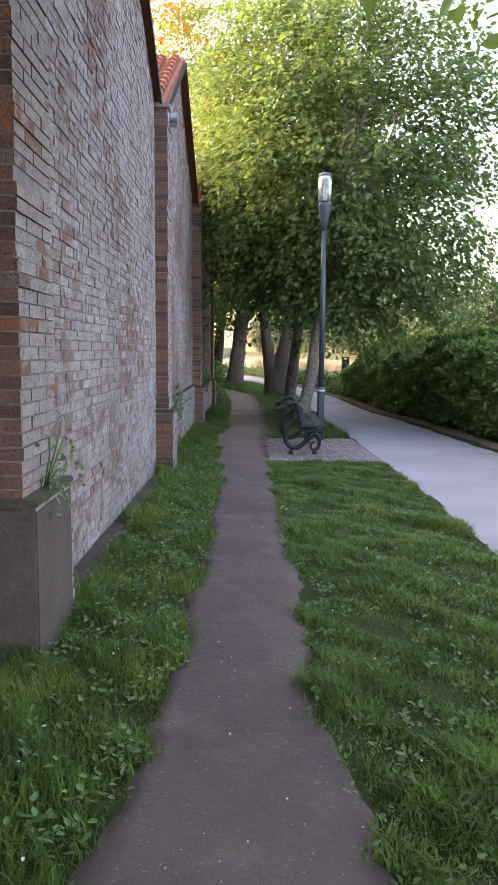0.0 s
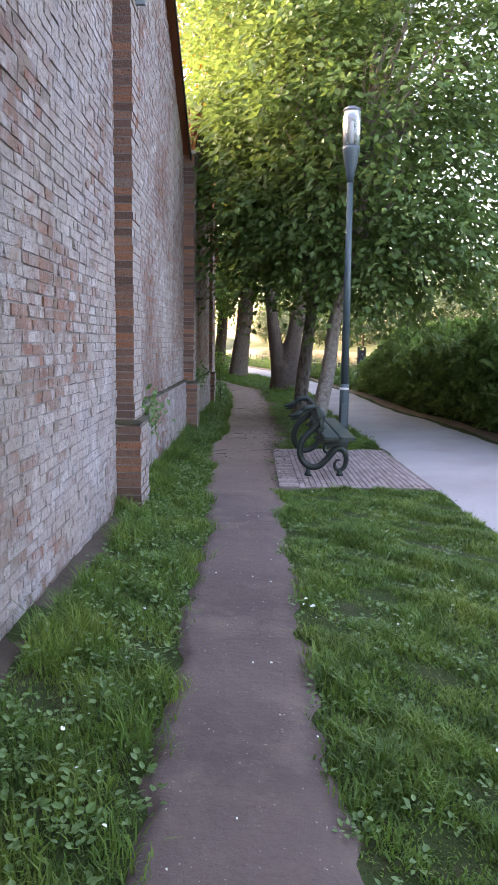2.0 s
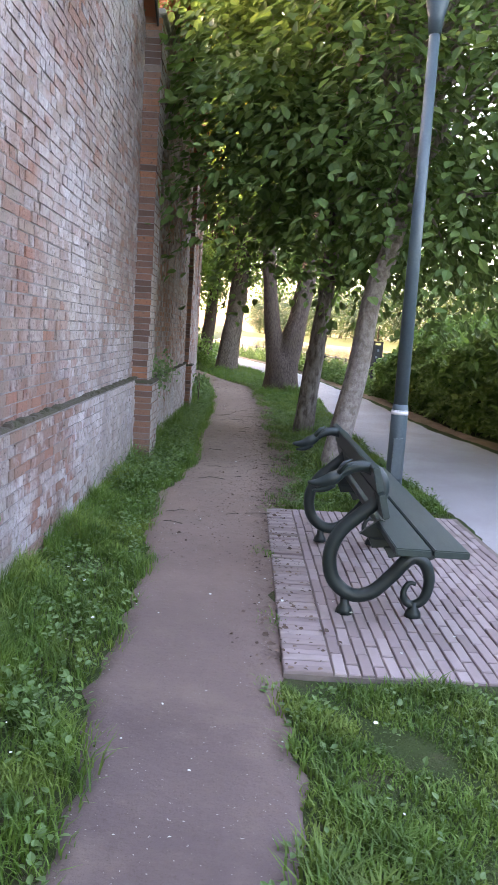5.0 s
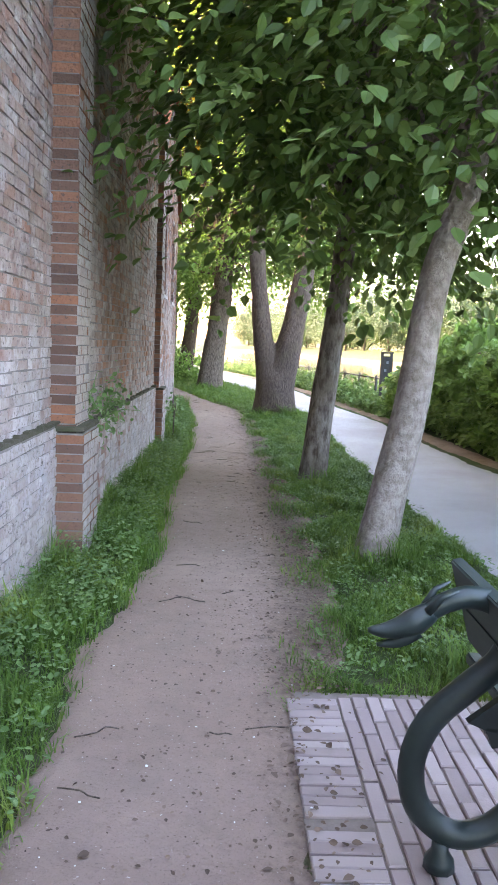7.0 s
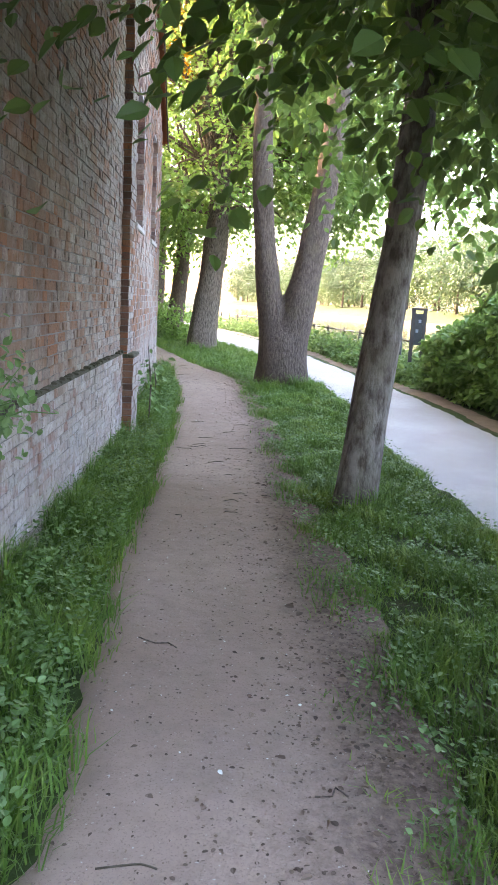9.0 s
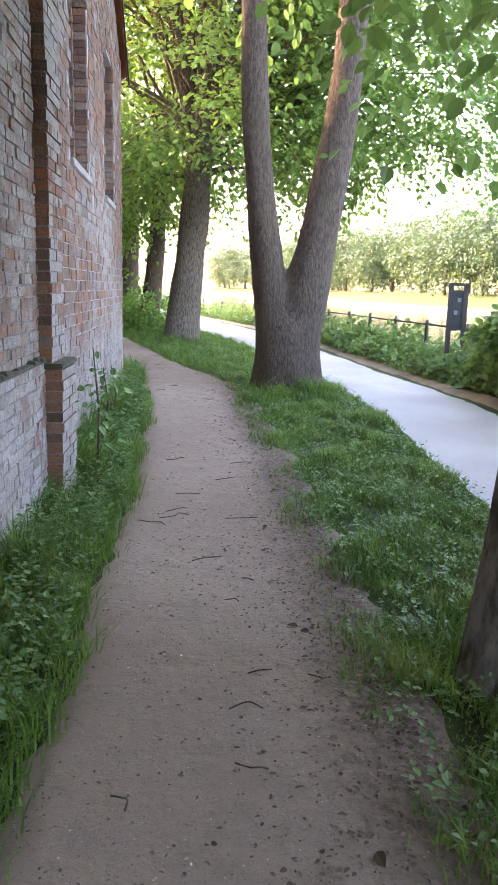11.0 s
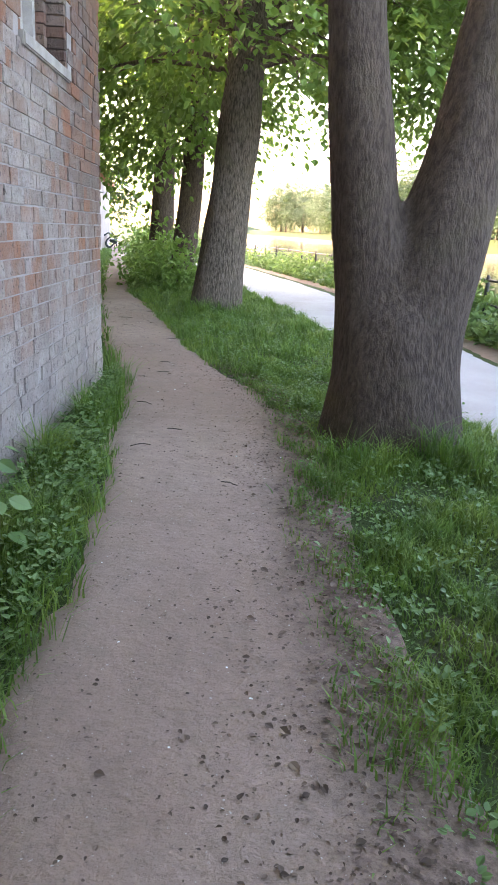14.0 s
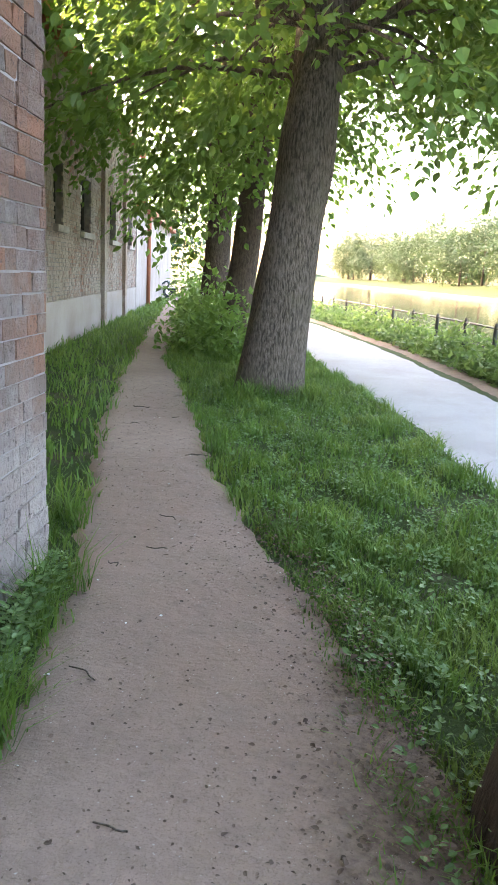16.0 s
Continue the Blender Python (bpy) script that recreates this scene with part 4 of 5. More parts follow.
# ---- street lamp ----
def lamp():
    z0 = float(gz(13.5))
    l = thing("street_lamp", 1.27, 13.5, z0, "blue-grey street lamp with clear cylindrical lantern", "street lamp")
    part("post_base", tube(bmesh.new(), [(0, 0, -0.1), (0, 0, 0.93), (0, 0, 0.98)], [0.067, 0.065, 0.057], 20), M_POST, l)
    part("post", tube(bmesh.new(), [(0, 0, 0.98), (0, 0, 3.72)], [0.055, 0.04], 18), M_POST, l)
    part("band", tube(bmesh.new(), [(0, 0, 0.9), (0, 0, 0.935)], [0.0672, 0.0645], 20), M_WHITE, l, "white sticker band")
    part("door_plate", box(bmesh.new(), -0.04, 0.04, -0.071, -0.055, 0.4, 0.72, 0.004), M_POST, l)
    part("lantern_cone", tube(bmesh.new(), [(0, 0, 3.68), (0, 0, 3.8), (0, 0, 3.98), (0, 0, 4.1), (0, 0, 4.14)], [0.045, 0.06, 0.1, 0.118, 0.118], 24), M_POST, l)
    part("lantern_glass", tube(bmesh.new(), [(0, 0, 4.14), (0, 0, 4.3), (0, 0, 4.5), (0, 0, 4.6)], [0.108, 0.118, 0.12, 0.112], 24), M_GLASS, l, "clear ribbed lantern glass")
    part("lantern_core", tube(bmesh.new(), [(0, 0, 4.14), (0, 0, 4.48)], [0.045, 0.04], 14), M_WHITE, l, "white lamp tube")
    part("louvre", tube(bmesh.new(), [(0, 0, 4.5), (0, 0, 4.58)], [0.1, 0.1], 18), M_WHITE, l, "pale reflector under the cap")
    part("lantern_top", tube(bmesh.new(), [(0, 0, 4.59), (0, 0, 4.625), (0, 0, 4.65)], [0.116, 0.108, 0.06], 24), M_ZINC, l, "grey domed lantern cap")


lamp()


# ---- hedge, riverside plants, fence ----
def leafy_mass(name, label, cat, material, pts, normals, size, seed, kind="", core=None, fine=False, jitter=0.5):
    rng = np.random.default_rng(seed)
    n = len(pts)
    nrm = normals + rng.normal(0, jitter, (n, 3)) + np.array([0, 0, 0.4])
    axis = rng.normal(0, 0.6, (n, 3)) + normals * 0.5 + np.array([0, 0, -0.3])
    v, f = leaf_arrays(pts, nrm, axis, size, rng, fine)
    top = tagged(new(name), label, cat, kind=kind)
    raw("foliage", v, f, material, top)
    return top


rng = np.random.default_rng(5)
n = 58000
hy = rng.uniform(6.0, 26.7, n)
a = rng.uniform(0, 1, n)
lump = 0.16 * np.sin(hy * 1.9) + 0.11 * np.sin(hy * 4.3 + 1) + 0.07 * np.sin(hy * 9.1)
hh = np.interp(hy, (6, 14, 20, 24, 25.8, 26.7), (1.65, 1.7, 1.85, 1.75, 1.45, 0.7)) + lump
# profile: front face, bulge, top
front = a < 0.62
fa = a / 0.62
tx = np.where(front, 0.28 - 0.28 * np.sin(np.clip(fa, 0, 1) * 2.4) + 0.1 * lump, (a - 0.62) / 0.38 * 1.7 + 0.15)
tz = np.where(front, fa * hh * 0.93, hh * (0.93 + 0.1 * np.sin((a - 0.62) / 0.38 * 3.1)))
layer = 0.09 * np.sin(tz * 13 + 2 * np.sin(hy * 3.0)) + rng.normal(0, 0.07, n)
pts = np.stack([road_f(hy) + 0.3 + tx - layer, hy, gz(hy) + 0.05 + tz], -1)
nr = np.where(front[:, None], np.array([-0.7, -0.15, 0.8]), np.array([-0.15, 0.0, 1.0]))
hedge = leafy_mass("hedge", "dense dark-green clipped hedge along the towpath", "hedge", M_HEDGE, pts, nr, 0.12, 6, fine=True, jitter=0.35)
# dark sheet under the leaves; shade between them is put into its colour
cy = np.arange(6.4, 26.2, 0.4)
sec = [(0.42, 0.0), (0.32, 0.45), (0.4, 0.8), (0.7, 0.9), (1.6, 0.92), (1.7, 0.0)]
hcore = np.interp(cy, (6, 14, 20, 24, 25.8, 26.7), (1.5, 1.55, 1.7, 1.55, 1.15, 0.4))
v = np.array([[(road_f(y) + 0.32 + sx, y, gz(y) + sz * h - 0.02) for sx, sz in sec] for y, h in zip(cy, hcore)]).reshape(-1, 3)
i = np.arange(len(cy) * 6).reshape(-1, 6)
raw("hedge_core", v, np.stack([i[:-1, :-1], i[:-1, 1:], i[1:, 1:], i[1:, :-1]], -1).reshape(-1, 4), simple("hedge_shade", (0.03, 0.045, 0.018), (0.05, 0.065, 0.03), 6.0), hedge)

n = 24000
hy = 26.5 + 48 * rng.random(n) ** 1.5
u = rng.uniform(0, 1, n)
bump_ = 0.75 + 0.3 * np.sin(hy * 2.3) + 0.25 * np.sin(hy * 5.9 + 2)
pts = np.stack([road_f(hy) + 0.25 + u * 1.35, hy, gz(hy) + rng.uniform(0.0, 1.0, n) * (0.2 + 0.38 * np.sin(np.pi * np.clip(u, 0.1, 0.9))) * bump_], -1)
leafy_mass("riverside_nettles", "thick belt of nettles and brambles below the railing", "undergrowth", M_LEAF, pts, np.tile([-0.4, -0.3, 0.6], (n, 1)), 0.13, 8, "stuff")

fence = tagged(new("fence"), "weathered iron railing above the river", "fence")
fy = [27.2 + 1.55 * k for k in range(34)]
FX = lambda y: float(road_f(y)) + 1.15
for y in fy:
    part("post", tube(bmesh.new(), [(FX(y), y, -0.3), (FX(y), y, 0.68), (FX(y), y, 0.73)], [0.035, 0.035, 0.02], 8), M_IRON, fence)
for z in (0.3, 0.65):
    part("rail", tube(bmesh.new(), [(FX(y), y, z) for y in fy], [0.02] * len(fy), 6), M_IRON, fence)

# dark notice board at the end of the hedge
sg = thing("notice_board", 3.45, 28.2, float(gz(28)), "dark notice board on two posts beside the railing", "sign", turn=-12)
for x in (-0.02, 0.19):
    boxed("post", (x - 0.035, x + 0.035, -0.035, 0.035, -0.2, 1.36), M_DARKWOOD, sg)
boxed("panel", (0.015, 0.155, -0.02, 0.02, 0.72, 1.3), M_IRON, sg)
boxed("board_top", (-0.06, 0.23, -0.05, 0.05, 1.36, 1.4), M_DARKWOOD, sg)
for k, z in enumerate((1.2, 1.38)):
    boxed("faded_plate", (0.04 + 0.04 * k, 0.09 + 0.04 * k, -0.026, -0.02, z - 0.25, z - 0.19), M_ZINC, sg, "small pale label plate")

# ---- far bank ----
by = np.arange(-30, 400, 3.0)
bm = bmesh.new()
bank = tagged(new("bank_revetment"), "dark timber revetment along the far bank", "revetment", kind="structure")
v, f = [], []
for k, y in enumerate(by):
    x = float(far_bank(y)) - 0.15
    v += [(x, y, WATER_Z - 0.4), (x, y, WATER_Z + 0.55), (x + 0.4, y, WATER_Z + 0.55)]
    if k:
        o = 3 * k
        f += [(o - 3, o - 2, o + 1, o), (o - 2, o - 1, o + 2, o + 1)]
bm.free()
raw("revetment_boards", v, f, M_TIMBER, bank)
rg = np.random.default_rng(12)


def far_tree(x, y, h, w_, seed, mat):
    r = np.random.default_rng(seed)
    z0 = float(ground_h(np.array(x), np.array(y)))
    t = tagged(new("tree"), "round-crowned tree on the far bank in hazy sun", "tree", "trees on the far bank")
    part("trunk", tube(bmesh.new(), [(x, y, z0 - 0.2), (x, y, z0 + h * 0.5)], [0.25, 0.15], 8), M_BARK_DARK, t)
    sp = spray_points((x, y, z0 + h * 0.55), (w_, w_, h * 0.48), 230, r, 0.3)
    v, f = crown_leaves(sp, 22, 0.45, r, 1.3, False)
    raw("crown", v, f, mat, t)


for k in range(58):
    y = 30 + k * 5.0 + rg.uniform(-2, 2)
    x = float(far_bank(y)) + rg.uniform(11, 20)
    far_tree(x, y, rg.uniform(10, 18), rg.uniform(5.0, 8.0), 100 + k, M_LEAF_FAR)
for k, (x, y) in enumerate(((-15, 84), (-19, 70), (-24, 88))):
    far_tree(x, y, rg.uniform(8, 12), rg.uniform(4, 5.5), 160 + k, M_LEAF_FAR)

# ---- undergrowth by the footpath past the corner ----
rng = np.random.default_rng(15)
n = 9000
hy = rng.uniform(36.5, 52, n)
cx = (path_r(hy) + road_n(hy)) / 2
pts = np.stack([cx + rng.normal(0, 0.42, n) - 0.35, hy, gz(hy) + np.abs(rng.normal(0, 0.45, n))], -1)
leafy_mass("shrubs", "light-green shrubs between footpath and towpath", "shrub", M_LEAF_LIME, pts, np.tile([-0.2, -0.5, 0.6], (n, 1)), 0.14, 16, "stuff")


def wall_plant(name, label, x, y, z, n, r, size, seed, mat=M_WEED, stem=None):
    rg_ = np.random.default_rng(seed)
    p = rg_.normal(0, 1, (n, 3)) * np.array([r * 0.5, r, r * 0.9]) + np.array([0.06, 0, r * 0.5])
    t = thing(name, x, y, z, label, "plant")
    nrm = rg_.normal(0, 0.5, (n, 3)) + np.array([0.6, -0.3, 0.6])
    v, f = leaf_arrays(p, nrm, rg_.normal(0, 1, (n, 3)), size, rg_)
    raw("foliage", v, f, mat, t)
    bm = bmesh.new()
    for k in range(0, min(n, 30), 3):
        tube(bm, [(-0.03, 0, -0.05), tuple(p[k] * 0.5 + np.array([0, 0, 0.02])), tuple(p[k])], [0.006, 0.004, 0.002], 5)
    part("stems", bm, M_WEED, t)


wall_plant("wall_weed", "leafy weed rooted on a brick pier's ledge", -0.98, 9.95, 0.78, 90, 0.12, 0.06, 1)
wall_plant("wall_fern", "small fern growing from the pier's ledge", -1.08, 16.5, 0.72, 110, 0.15, 0.05, 2)
wall_plant("ivy_tuft", "ivy tuft trailing along the plinth ledge", -1.06, 17.3, 0.74, 160, 0.14, 0.05, 3)
wall_plant("ledge_moss", "mossy weeds on the stepped pier base", -1.0, 3.75, 0.82, 70, 0.13, 0.035, 4)
for k, (y, h) in enumerate(((22.6, 0.95), (24.0, 0.62), (24.6, 0.55))):
    rg_ = np.random.default_rng(70 + k)
    t = thing("sapling", -0.88 - 0.12 * (k > 0), y, float(gz(y)), "young self-sown sapling at the foot of the wall", "plant", "saplings at the wall")
    part("stem", tube(bmesh.new(), [(0, 0, -0.05), (0.02, 0.01, h * 0.5), (-0.02, 0.02, h)], [0.012, 0.009, 0.004], 6), M_BARK, t)
    n = 34
    zz = rg_.uniform(0.25, 1.0, n) * h
    p = np.stack([rg_.normal(0, 0.09, n), rg_.normal(0, 0.1, n), zz], -1)
    v, f = leaf_arrays(p, rg_.normal(0, 0.4, (n, 3)) + np.array([0, 0, 1.0]), np.stack([p[:, 0], p[:, 1], -0.04 + 0 * zz], -1), 0.085, rg_)
    raw("foliage", v, f, M_WEED, t)

# ---- grass ----
rng = np.random.default_rng(25)


def blades(name, label, y0, y1, per_m2, left, right, hfun, seed, wid=0.005, mask=None, material=M_GRASS):
    r = np.random.default_rng(seed)
    ymid = np.linspace(y0, y1, 200)
    width = float(np.max(right(ymid) - left(ymid)))
    n = int(per_m2 * (y1 - y0) * width)
    y = r.uniform(y0, y1, n)
    x = r.uniform(float(np.min(left(ymid))), float(np.max(right(ymid))), n)
    ok = (x > left(y)) & (x < right(y))
    cl = np.sin(x * 7.3 + 2.1 * np.sin(y * 3.1)) + np.sin(y * 6.1 + 1.7 * np.sin(x * 4.4)) + 0.8 * np.sin(x * 17 + y * 13)
    ok &= r.uniform(-2.6, 1.2, n) < cl + 1.5
    if mask is not None:
        ok &= mask(x, y, r)
    x, y, cl = x[ok], y[ok], cl[ok]
    n = len(x)
    h = hfun(x, y) * r.uniform(0.45, 1.2, n) * np.clip(1 + 0.34 * cl, 0.35, 2.2)
    a = r.uniform(0, 2 * np.pi, n)
    lean = r.uniform(0.2, 1.1, n) * h
    d = np.stack([np.cos(a), np.sin(a), np.zeros(n)], -1)
    s = np.stack([-np.sin(a), np.cos(a), np.zeros(n)], -1) * (wid * r.uniform(0.6, 1.5, n))[:, None]
    b = np.stack([x, y, ground_h(x, y) - 0.01], -1)
    m = b + d * (lean * 0.3)[:, None] + np.array([0, 0, 1]) * (h * 0.62)[:, None]
    t = b + d * lean[:, None] + np.array([0, 0, 1]) * (h * 0.92)[:, None]
    v = np.stack([b - s, b + s, m + s * 0.75, m - s * 0.75, t], 1).reshape(-1, 3)
    f = (np.array([(0, 1, 2), (0, 2, 3), (3, 2, 4)])[None] + 5 * np.arange(n)[:, None, None]).reshape(-1, 3)
    tagged(raw(name, v, f, material), label, "grass", kind="stuff")


PAVE = (0.24, 1.86, 10.58, 13.82)
no_pave = lambda x, y, r: ~((x > PAVE[0]) & (x < PAVE[1] + 0.1) & (y > PAVE[2] - 0.03) & (y < PAVE[3])) & (np.abs(x - 0.9) + 0 * y > -1)
edge_l = lambda y: path_l(y) + ragged(y, 1) + 0.05
edge_r = lambda y: path_r(y) + ragged(y, 4) - 0.05
wall_x = lambda y: np.where(y < 3.4, -1.1, np.where(y < 9, -0.98, np.where(y < 28.5, -1.14, -3.6 - 0.145 * (y - 31))))
lush = lambda x, y: 0.075 + 0.05 * np.clip((y - 13) / 4, 0, 1) + 0.08 * np.clip((-0.75 - x) / 0.3, 0, 1)
thin = lambda x, y, r: (r.random(len(x)) < np.where((y > 14) & (y < 25), np.clip((x - edge_r(y)) / 0.35, 0.05, 1), np.clip((x - edge_r(y)) / 0.14, 0.08, 1))) & no_pave(x, y, r)
fade_l = lambda x, y, r: r.random(len(x)) < np.clip((edge_l(y) - x) / 0.16, 0.06, 1)
blades("grass_strip", "lush uncut grass along the foot of the wall", 1.0, 14, 7500, wall_x, edge_l, lush, 31, 0.0028, fade_l)
blades("grass_strip", "tall rank grass along the foot of the wall", 14, 29, 6500, wall_x, edge_l, lush, 32, 0.0032, fade_l)
blades("grass_verge", "short green lawn between footpath and towpath", 1.0, 10.62, 11500, edge_r, road_n, lambda x, y: 0.052 + 0.014 * np.sin(x * 5 + y * 2), 33, 0.0033, thin)
blades("grass_verge", "tufted grass verge under the trees", 13.0, 29, 6800, edge_r, road_n, lambda x, y: 0.075 + 0 * x, 34, 0.0032, thin)
blades("grass_verge", "grass verge along the bend of the footpath", 28.6, 40, 2800, edge_r, road_n, lambda x, y: 0.1 + 0 * x, 35, 0.0045)
blades("grass_strip", "grass strip below the workshop wall", 28.6, 60, 900, lambda y: wall_x(y), edge_l, lambda x, y: 0.13 + 0 * x, 36, 0.007)
tuft = lambda cx, cy, rad: (lambda x, y, r: np.hypot(x - cx, y - cy) < rad * r.uniform(0.75, 1.0, len(x)))
for k, (cx, cy, rad) in enumerate(((1.1, 16.1, 0.4), (1.0, 19.6, 0.35), (0.95, 26.35, 0.6), (-0.66, 33.5, 0.75), (1.27, 13.95, 0.3))):
    blades("grass_tuft", "long grass tuft round a tree's foot", cy - rad, cy + rad, 2600, lambda y, c=cx, q=rad: c - q + 0 * y, lambda y, c=cx, q=rad: c + q + 0 * y, lambda x, y: 0.17 + 0 * x, 50 + k, 0.0035, tuft(cx, cy, rad))


blades("grass_tuft", "grass tufts and dead leaves along the paving's edge", 10.4, 14.2, 5200, lambda y: 0.17 + 0 * y, lambda y: 0.33 + 0 * y, lambda x, y: 0.035 + 0 * x, 57, 0.003, lambda x, y, r: np.sin(y * 4.1 + 1.0) + np.sin(y * 9.7) + r.normal(0, 0.4, len(x)) > 0.75)


def weeds(name, label, y0, y1, count, left, right, size, seed, mat, z=0.03, flat=True, mask=None):
    """Low broad leaves in small rosettes."""
    r = np.random.default_rng(seed)
    y = r.uniform(y0, y1, count)
    x = left(y) + (right(y) - left(y)) * r.random(count)
    if mask is not None:
        ok = mask(x, y, r)
        x, y = x[ok], y[ok]
    k = 6
    x, y = np.repeat(x, k), np.repeat(y, k)
    n = len(x)
    a = r.uniform(0, 2 * np.pi, n)
    ax = np.stack([np.cos(a), np.sin(a), r.uniform(0.1, 0.7, n)], -1)
    c = np.stack([x, y, ground_h(x, y) + r.uniform(0, z, n)], -1) + ax * 0.02
    v, f = leaf_arrays(c, np.array([0, 0, 1.0]) + r.normal(0, 0.25, (n, 3)), ax, size, r)
    tagged(raw(name, v, f, mat), label, "weeds", kind="stuff")


weeds("wall_weeds", "broad-leaved weeds among the grass by the wall", 1.5, 14, 800, wall_x, lambda y: edge_l(y) - 0.06, 0.03, 61, M_WEED, 0.1)
weeds("wall_weeds", "dense ground elder by the wall", 14, 28, 2400, wall_x, lambda y: edge_l(y) - 0.1, 0.03, 62, M_WEED, 0.2)
weeds("lawn_weeds", "clover and plantain in the lawn", 1.5, 10.5, 750, edge_r, road_n, 0.026, 63, M_WEED, 0.04)
weeds("verge_weeds", "ground ivy among the verge grass", 14, 34, 3200, lambda y: edge_r(y) + 0.15, road_n, 0.028, 64, M_WEED, 0.1, mask=thin)

# ---- litter and small stones on the earth ----
r = np.random.default_rng(81)


def flakes(name, label, n, y0, y1, xf, size, mat, seed, lift=0.037):
    r = np.random.default_rng(seed)
    y = r.uniform(y0, y1, n)
    x = xf(y, r)
    a = r.uniform(0, 2 * np.pi, n)
    c = np.stack([x, y, gz(y) + lift + r.uniform(0, 0.012, n)], -1)
    size = size * np.exp(r.normal(0, 0.3, n))
    v, f = leaf_arrays(c, np.array([0, 0, 1.0]) + r.normal(0, 0.3, (n, 3)), np.stack([np.cos(a), np.sin(a), r.normal(0, 0.08, n)], -1), size, r)
    tagged(raw(name, v, f, mat), label, "litter", kind="stuff")


blot = lambda y, r: np.where(r.random(len(y)) < 0.5 + 0.5 * np.sin(y * 3.7) * np.sin(y * 1.3), 0.2, 0.09)
flakes("leaf_litter", "dry brown leaf litter at the path's edge", 11000, 13.8, 29, lambda y, r: path_r(y) + 0.24 - np.abs(r.normal(0, 1, len(y))) * (0.12 + blot(y, r)), 0.014, M_LITTER, 1)
flakes("leaf_litter", "larger dead leaves at the path's edge", 500, 13.8, 27, lambda y, r: path_r(y) + 0.1 - np.abs(r.normal(0, 0.18, len(y))), 0.024, M_LITTER, 7)
flakes("leaf_litter", "scattered dry bits on the bare path", 7000, 12, 34, lambda y, r: path_l(y) + (path_r(y) - path_l(y)) * r.random(len(y)), 0.011, M_LITTER, 2)
flakes("leaf_litter", "bits of leaf along the paving's edge", 500, 10.6, 14.5, lambda y, r: path_r(y) + r.normal(0, 0.1, len(y)), 0.02, M_LITTER, 3)
M_PETAL = simple("daisy_white", (0.75, 0.75, 0.72), (0.6, 0.6, 0.5), 20.0)
flakes("daisies", "small white daisies and petals in grass", 130, 1.5, 12, lambda y, r: np.where(r.random(len(y)) < 0.6, wall_x(y) + 0.1 + 0.5 * r.random(len(y)), edge_r(y) + 1.3 * r.random(len(y))), 0.016, M_PETAL, 4, 0.06)
flakes("pale_grit", "pale grit on the trodden earth", 260, 1.5, 32, lambda y, r: path_l(y) + (path_r(y) - path_l(y)) * r.random(len(y)), 0.01, M_PETAL, 5, 0.038)
for k in range(40):
    y = float(r.uniform(13, 33))
    x = float(path_l(y) + (path_r(y) - path_l(y)) * r.uniform(0.15, 0.95))
    a, ln = float(r.uniform(-0.7, 0.7)), float(r.uniform(0.06, 0.2))
    z = float(gz(y)) + 0.045
    st = thing("twig", x, y, z, "thin dry twig lying on the path", "twig", "twigs on the path", turn=math.degrees(a))
    pts = curve_pts([(-ln / 2, 0, 0), (0, float(r.uniform(-0.02, 0.02)), 0.004), (ln / 4, float(r.uniform(-0.02, 0.02)), 0.006), (ln / 2, float(r.uniform(-0.03, 0.03)), 0)], 2)
    part("stick", tube(bmesh.new(), pts, [0.0028] * len(pts), 5), M_BARK, st)

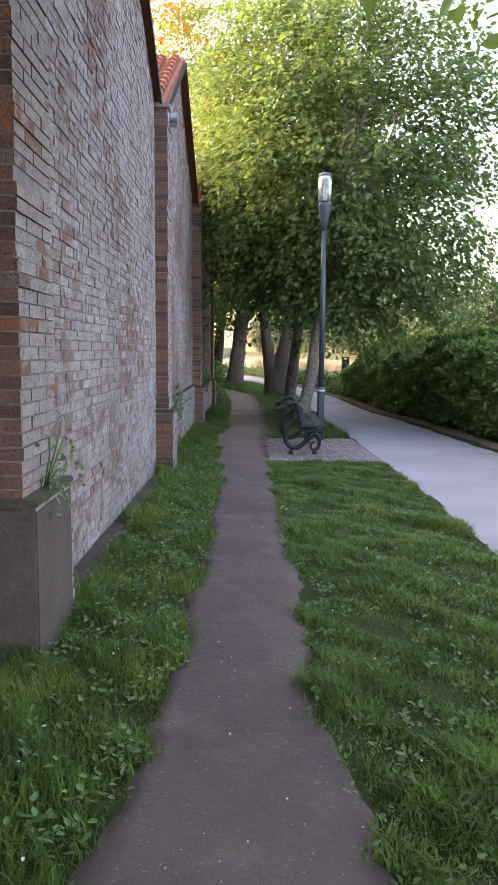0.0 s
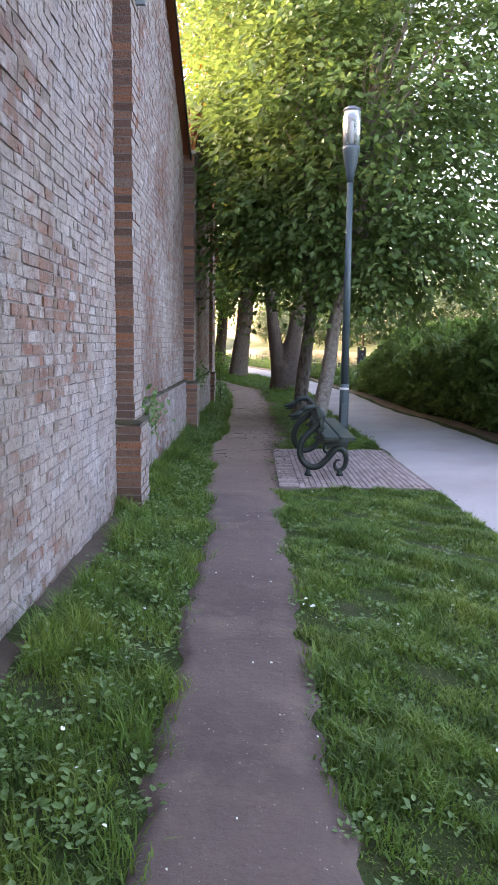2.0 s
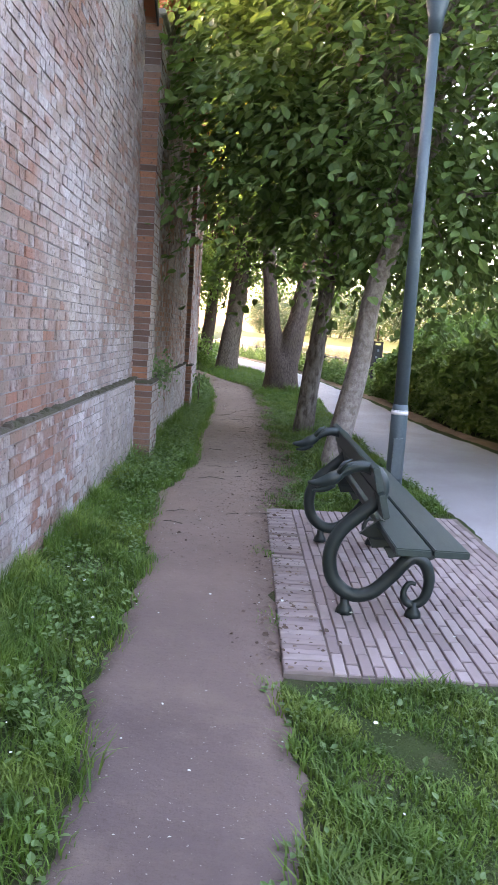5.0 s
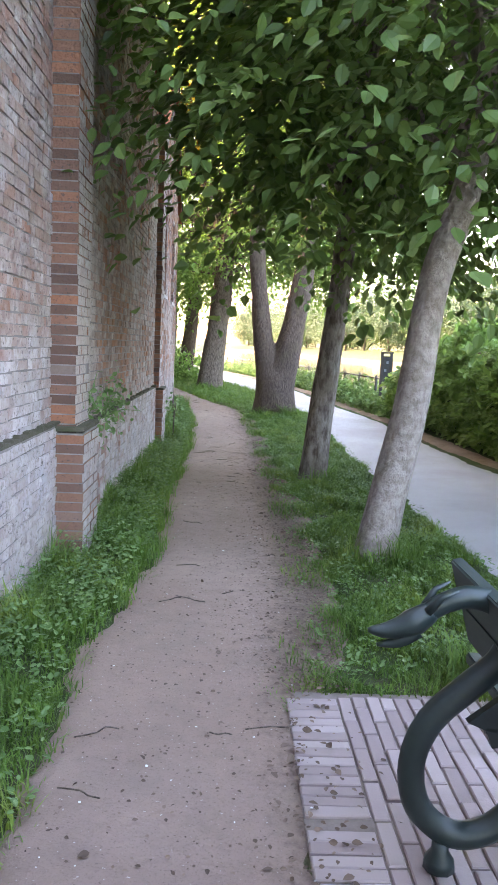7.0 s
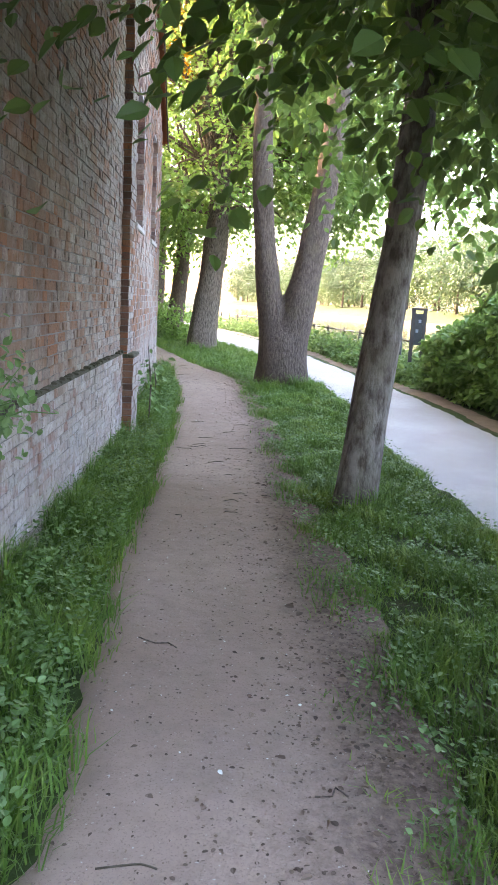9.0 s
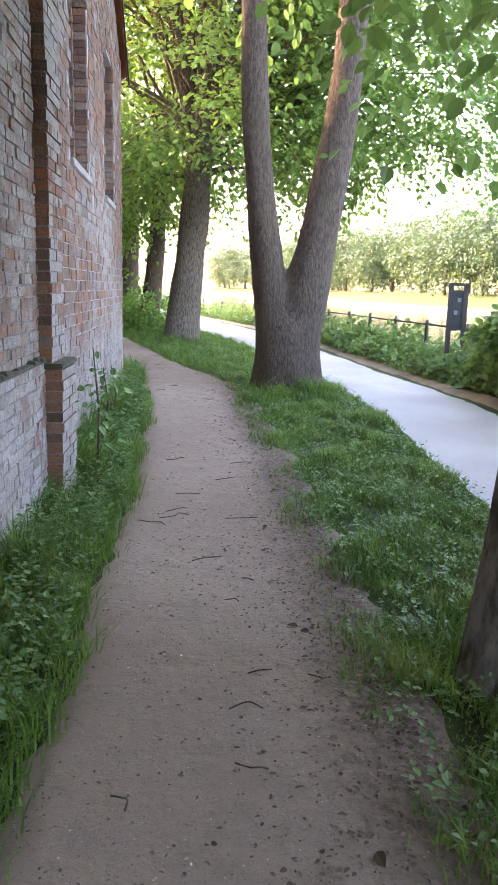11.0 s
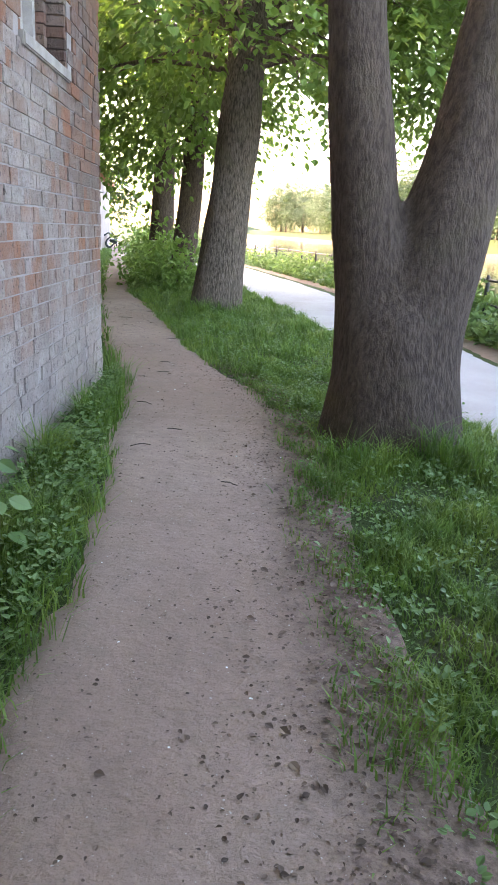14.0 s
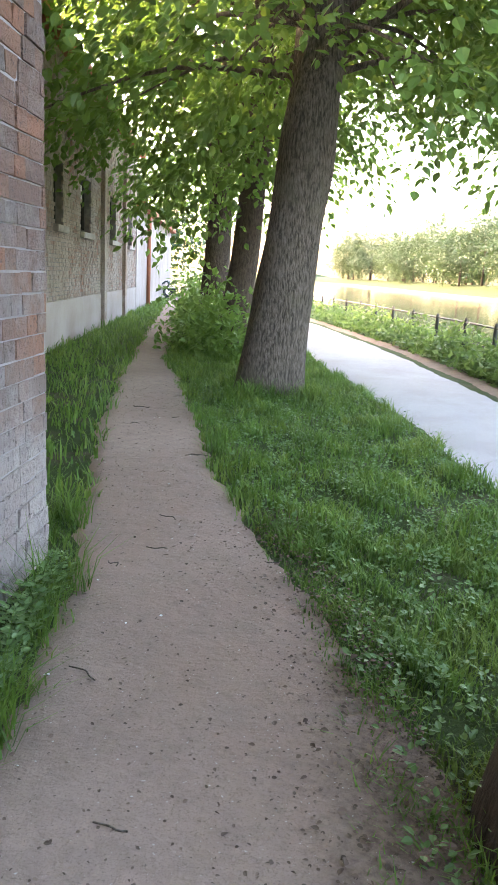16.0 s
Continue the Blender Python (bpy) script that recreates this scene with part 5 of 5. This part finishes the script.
# ---- brick paving under the bench ----
pav = tagged(new("pavement"), "grey-pink clay brick paving with sandy joints", "pavement", kind="structure")
px0, px1, py0, py1 = 0.29, 1.86, 10.6, 13.8
zs = lambda y: float(gz(y)) + 0.027
bm = bmesh.new()
for a, b in zip(np.arange(py0, py1, 0.295), np.arange(py0, py1, 0.295) + 0.295):
    box(bm, px0, px1 + 0.04, a, b, zs(a) - 0.1, zs(min(a, b)) - 0.009 - 0.004)
part("bedding", bm, M_SAND, pav)


def slab_mesh(lx, ly):
    bm = box(bmesh.new(), -lx / 2, lx / 2, -ly / 2, ly / 2, -0.05, 0.0, 0.0)
    bmesh.ops.bevel(bm, geom=[e for e in bm.edges if all(v.co.z > -0.01 for v in e.verts)], offset=0.004, segments=1, affect="EDGES")
    me = bpy.data.meshes.new("paver")
    bm.to_mesh(me)
    bm.free()
    me.materials.append(M_PAVER)
    return me


flat_b, long_b = slab_mesh(0.205, 0.051), slab_mesh(0.051, 0.2)
half_b = slab_mesh(0.051, 0.095)
rp = np.random.default_rng(91)


def lay(me, x, y):
    ob = new("paver", me)
    ob.parent = pav
    ob.location = (x, y, zs(y) + 0.002 + rp.uniform(-0.004, 0.004))
    ob.rotation_euler = (rp.uniform(-0.015, 0.015), rp.uniform(-0.015, 0.015), rp.uniform(-0.02, 0.02))


for k in range(54):
    if rp.random() > 0.06:
        lay(flat_b, px0 + 0.105, py0 + 0.03 + 0.0588 * k)
for j in range(23):
    x = px0 + 0.242 + 0.0588 * j
    y = py0 + (0.107 if j % 2 else 0.0)
    if j % 2:
        lay(half_b, x, py0 + 0.05)
    while y + 0.19 < py1:
        lay(long_b, x, y + 0.105)
        y += 0.213
    if py1 - y > 0.06:
        lay(half_b, x, y + 0.05)

# ---- single bricks of the walls ----
UNITS = {}
for wall, x, bricks, material, course in PIECES:
    for a, b, z0, z1, d in bricks:
        key = (round(b - a, 2), material.name, course)
        if key not in UNITS:
            bm = box(bmesh.new(), -0.03, 0.0, -key[0] / 2, key[0] / 2, 0, course - JOINT)
            for vert in bm.verts:
                vert.co += Vector([random.uniform(-0.002, 0.002) for _ in range(3)])
            me = bpy.data.meshes.new("brick")
            bm.to_mesh(me)
            bm.free()
            me.materials.append(material)
            UNITS[key] = me
        ob = new("brick", UNITS[key])
        ob.parent = wall
        ob.location = (x + d, (a + b) / 2, z0)
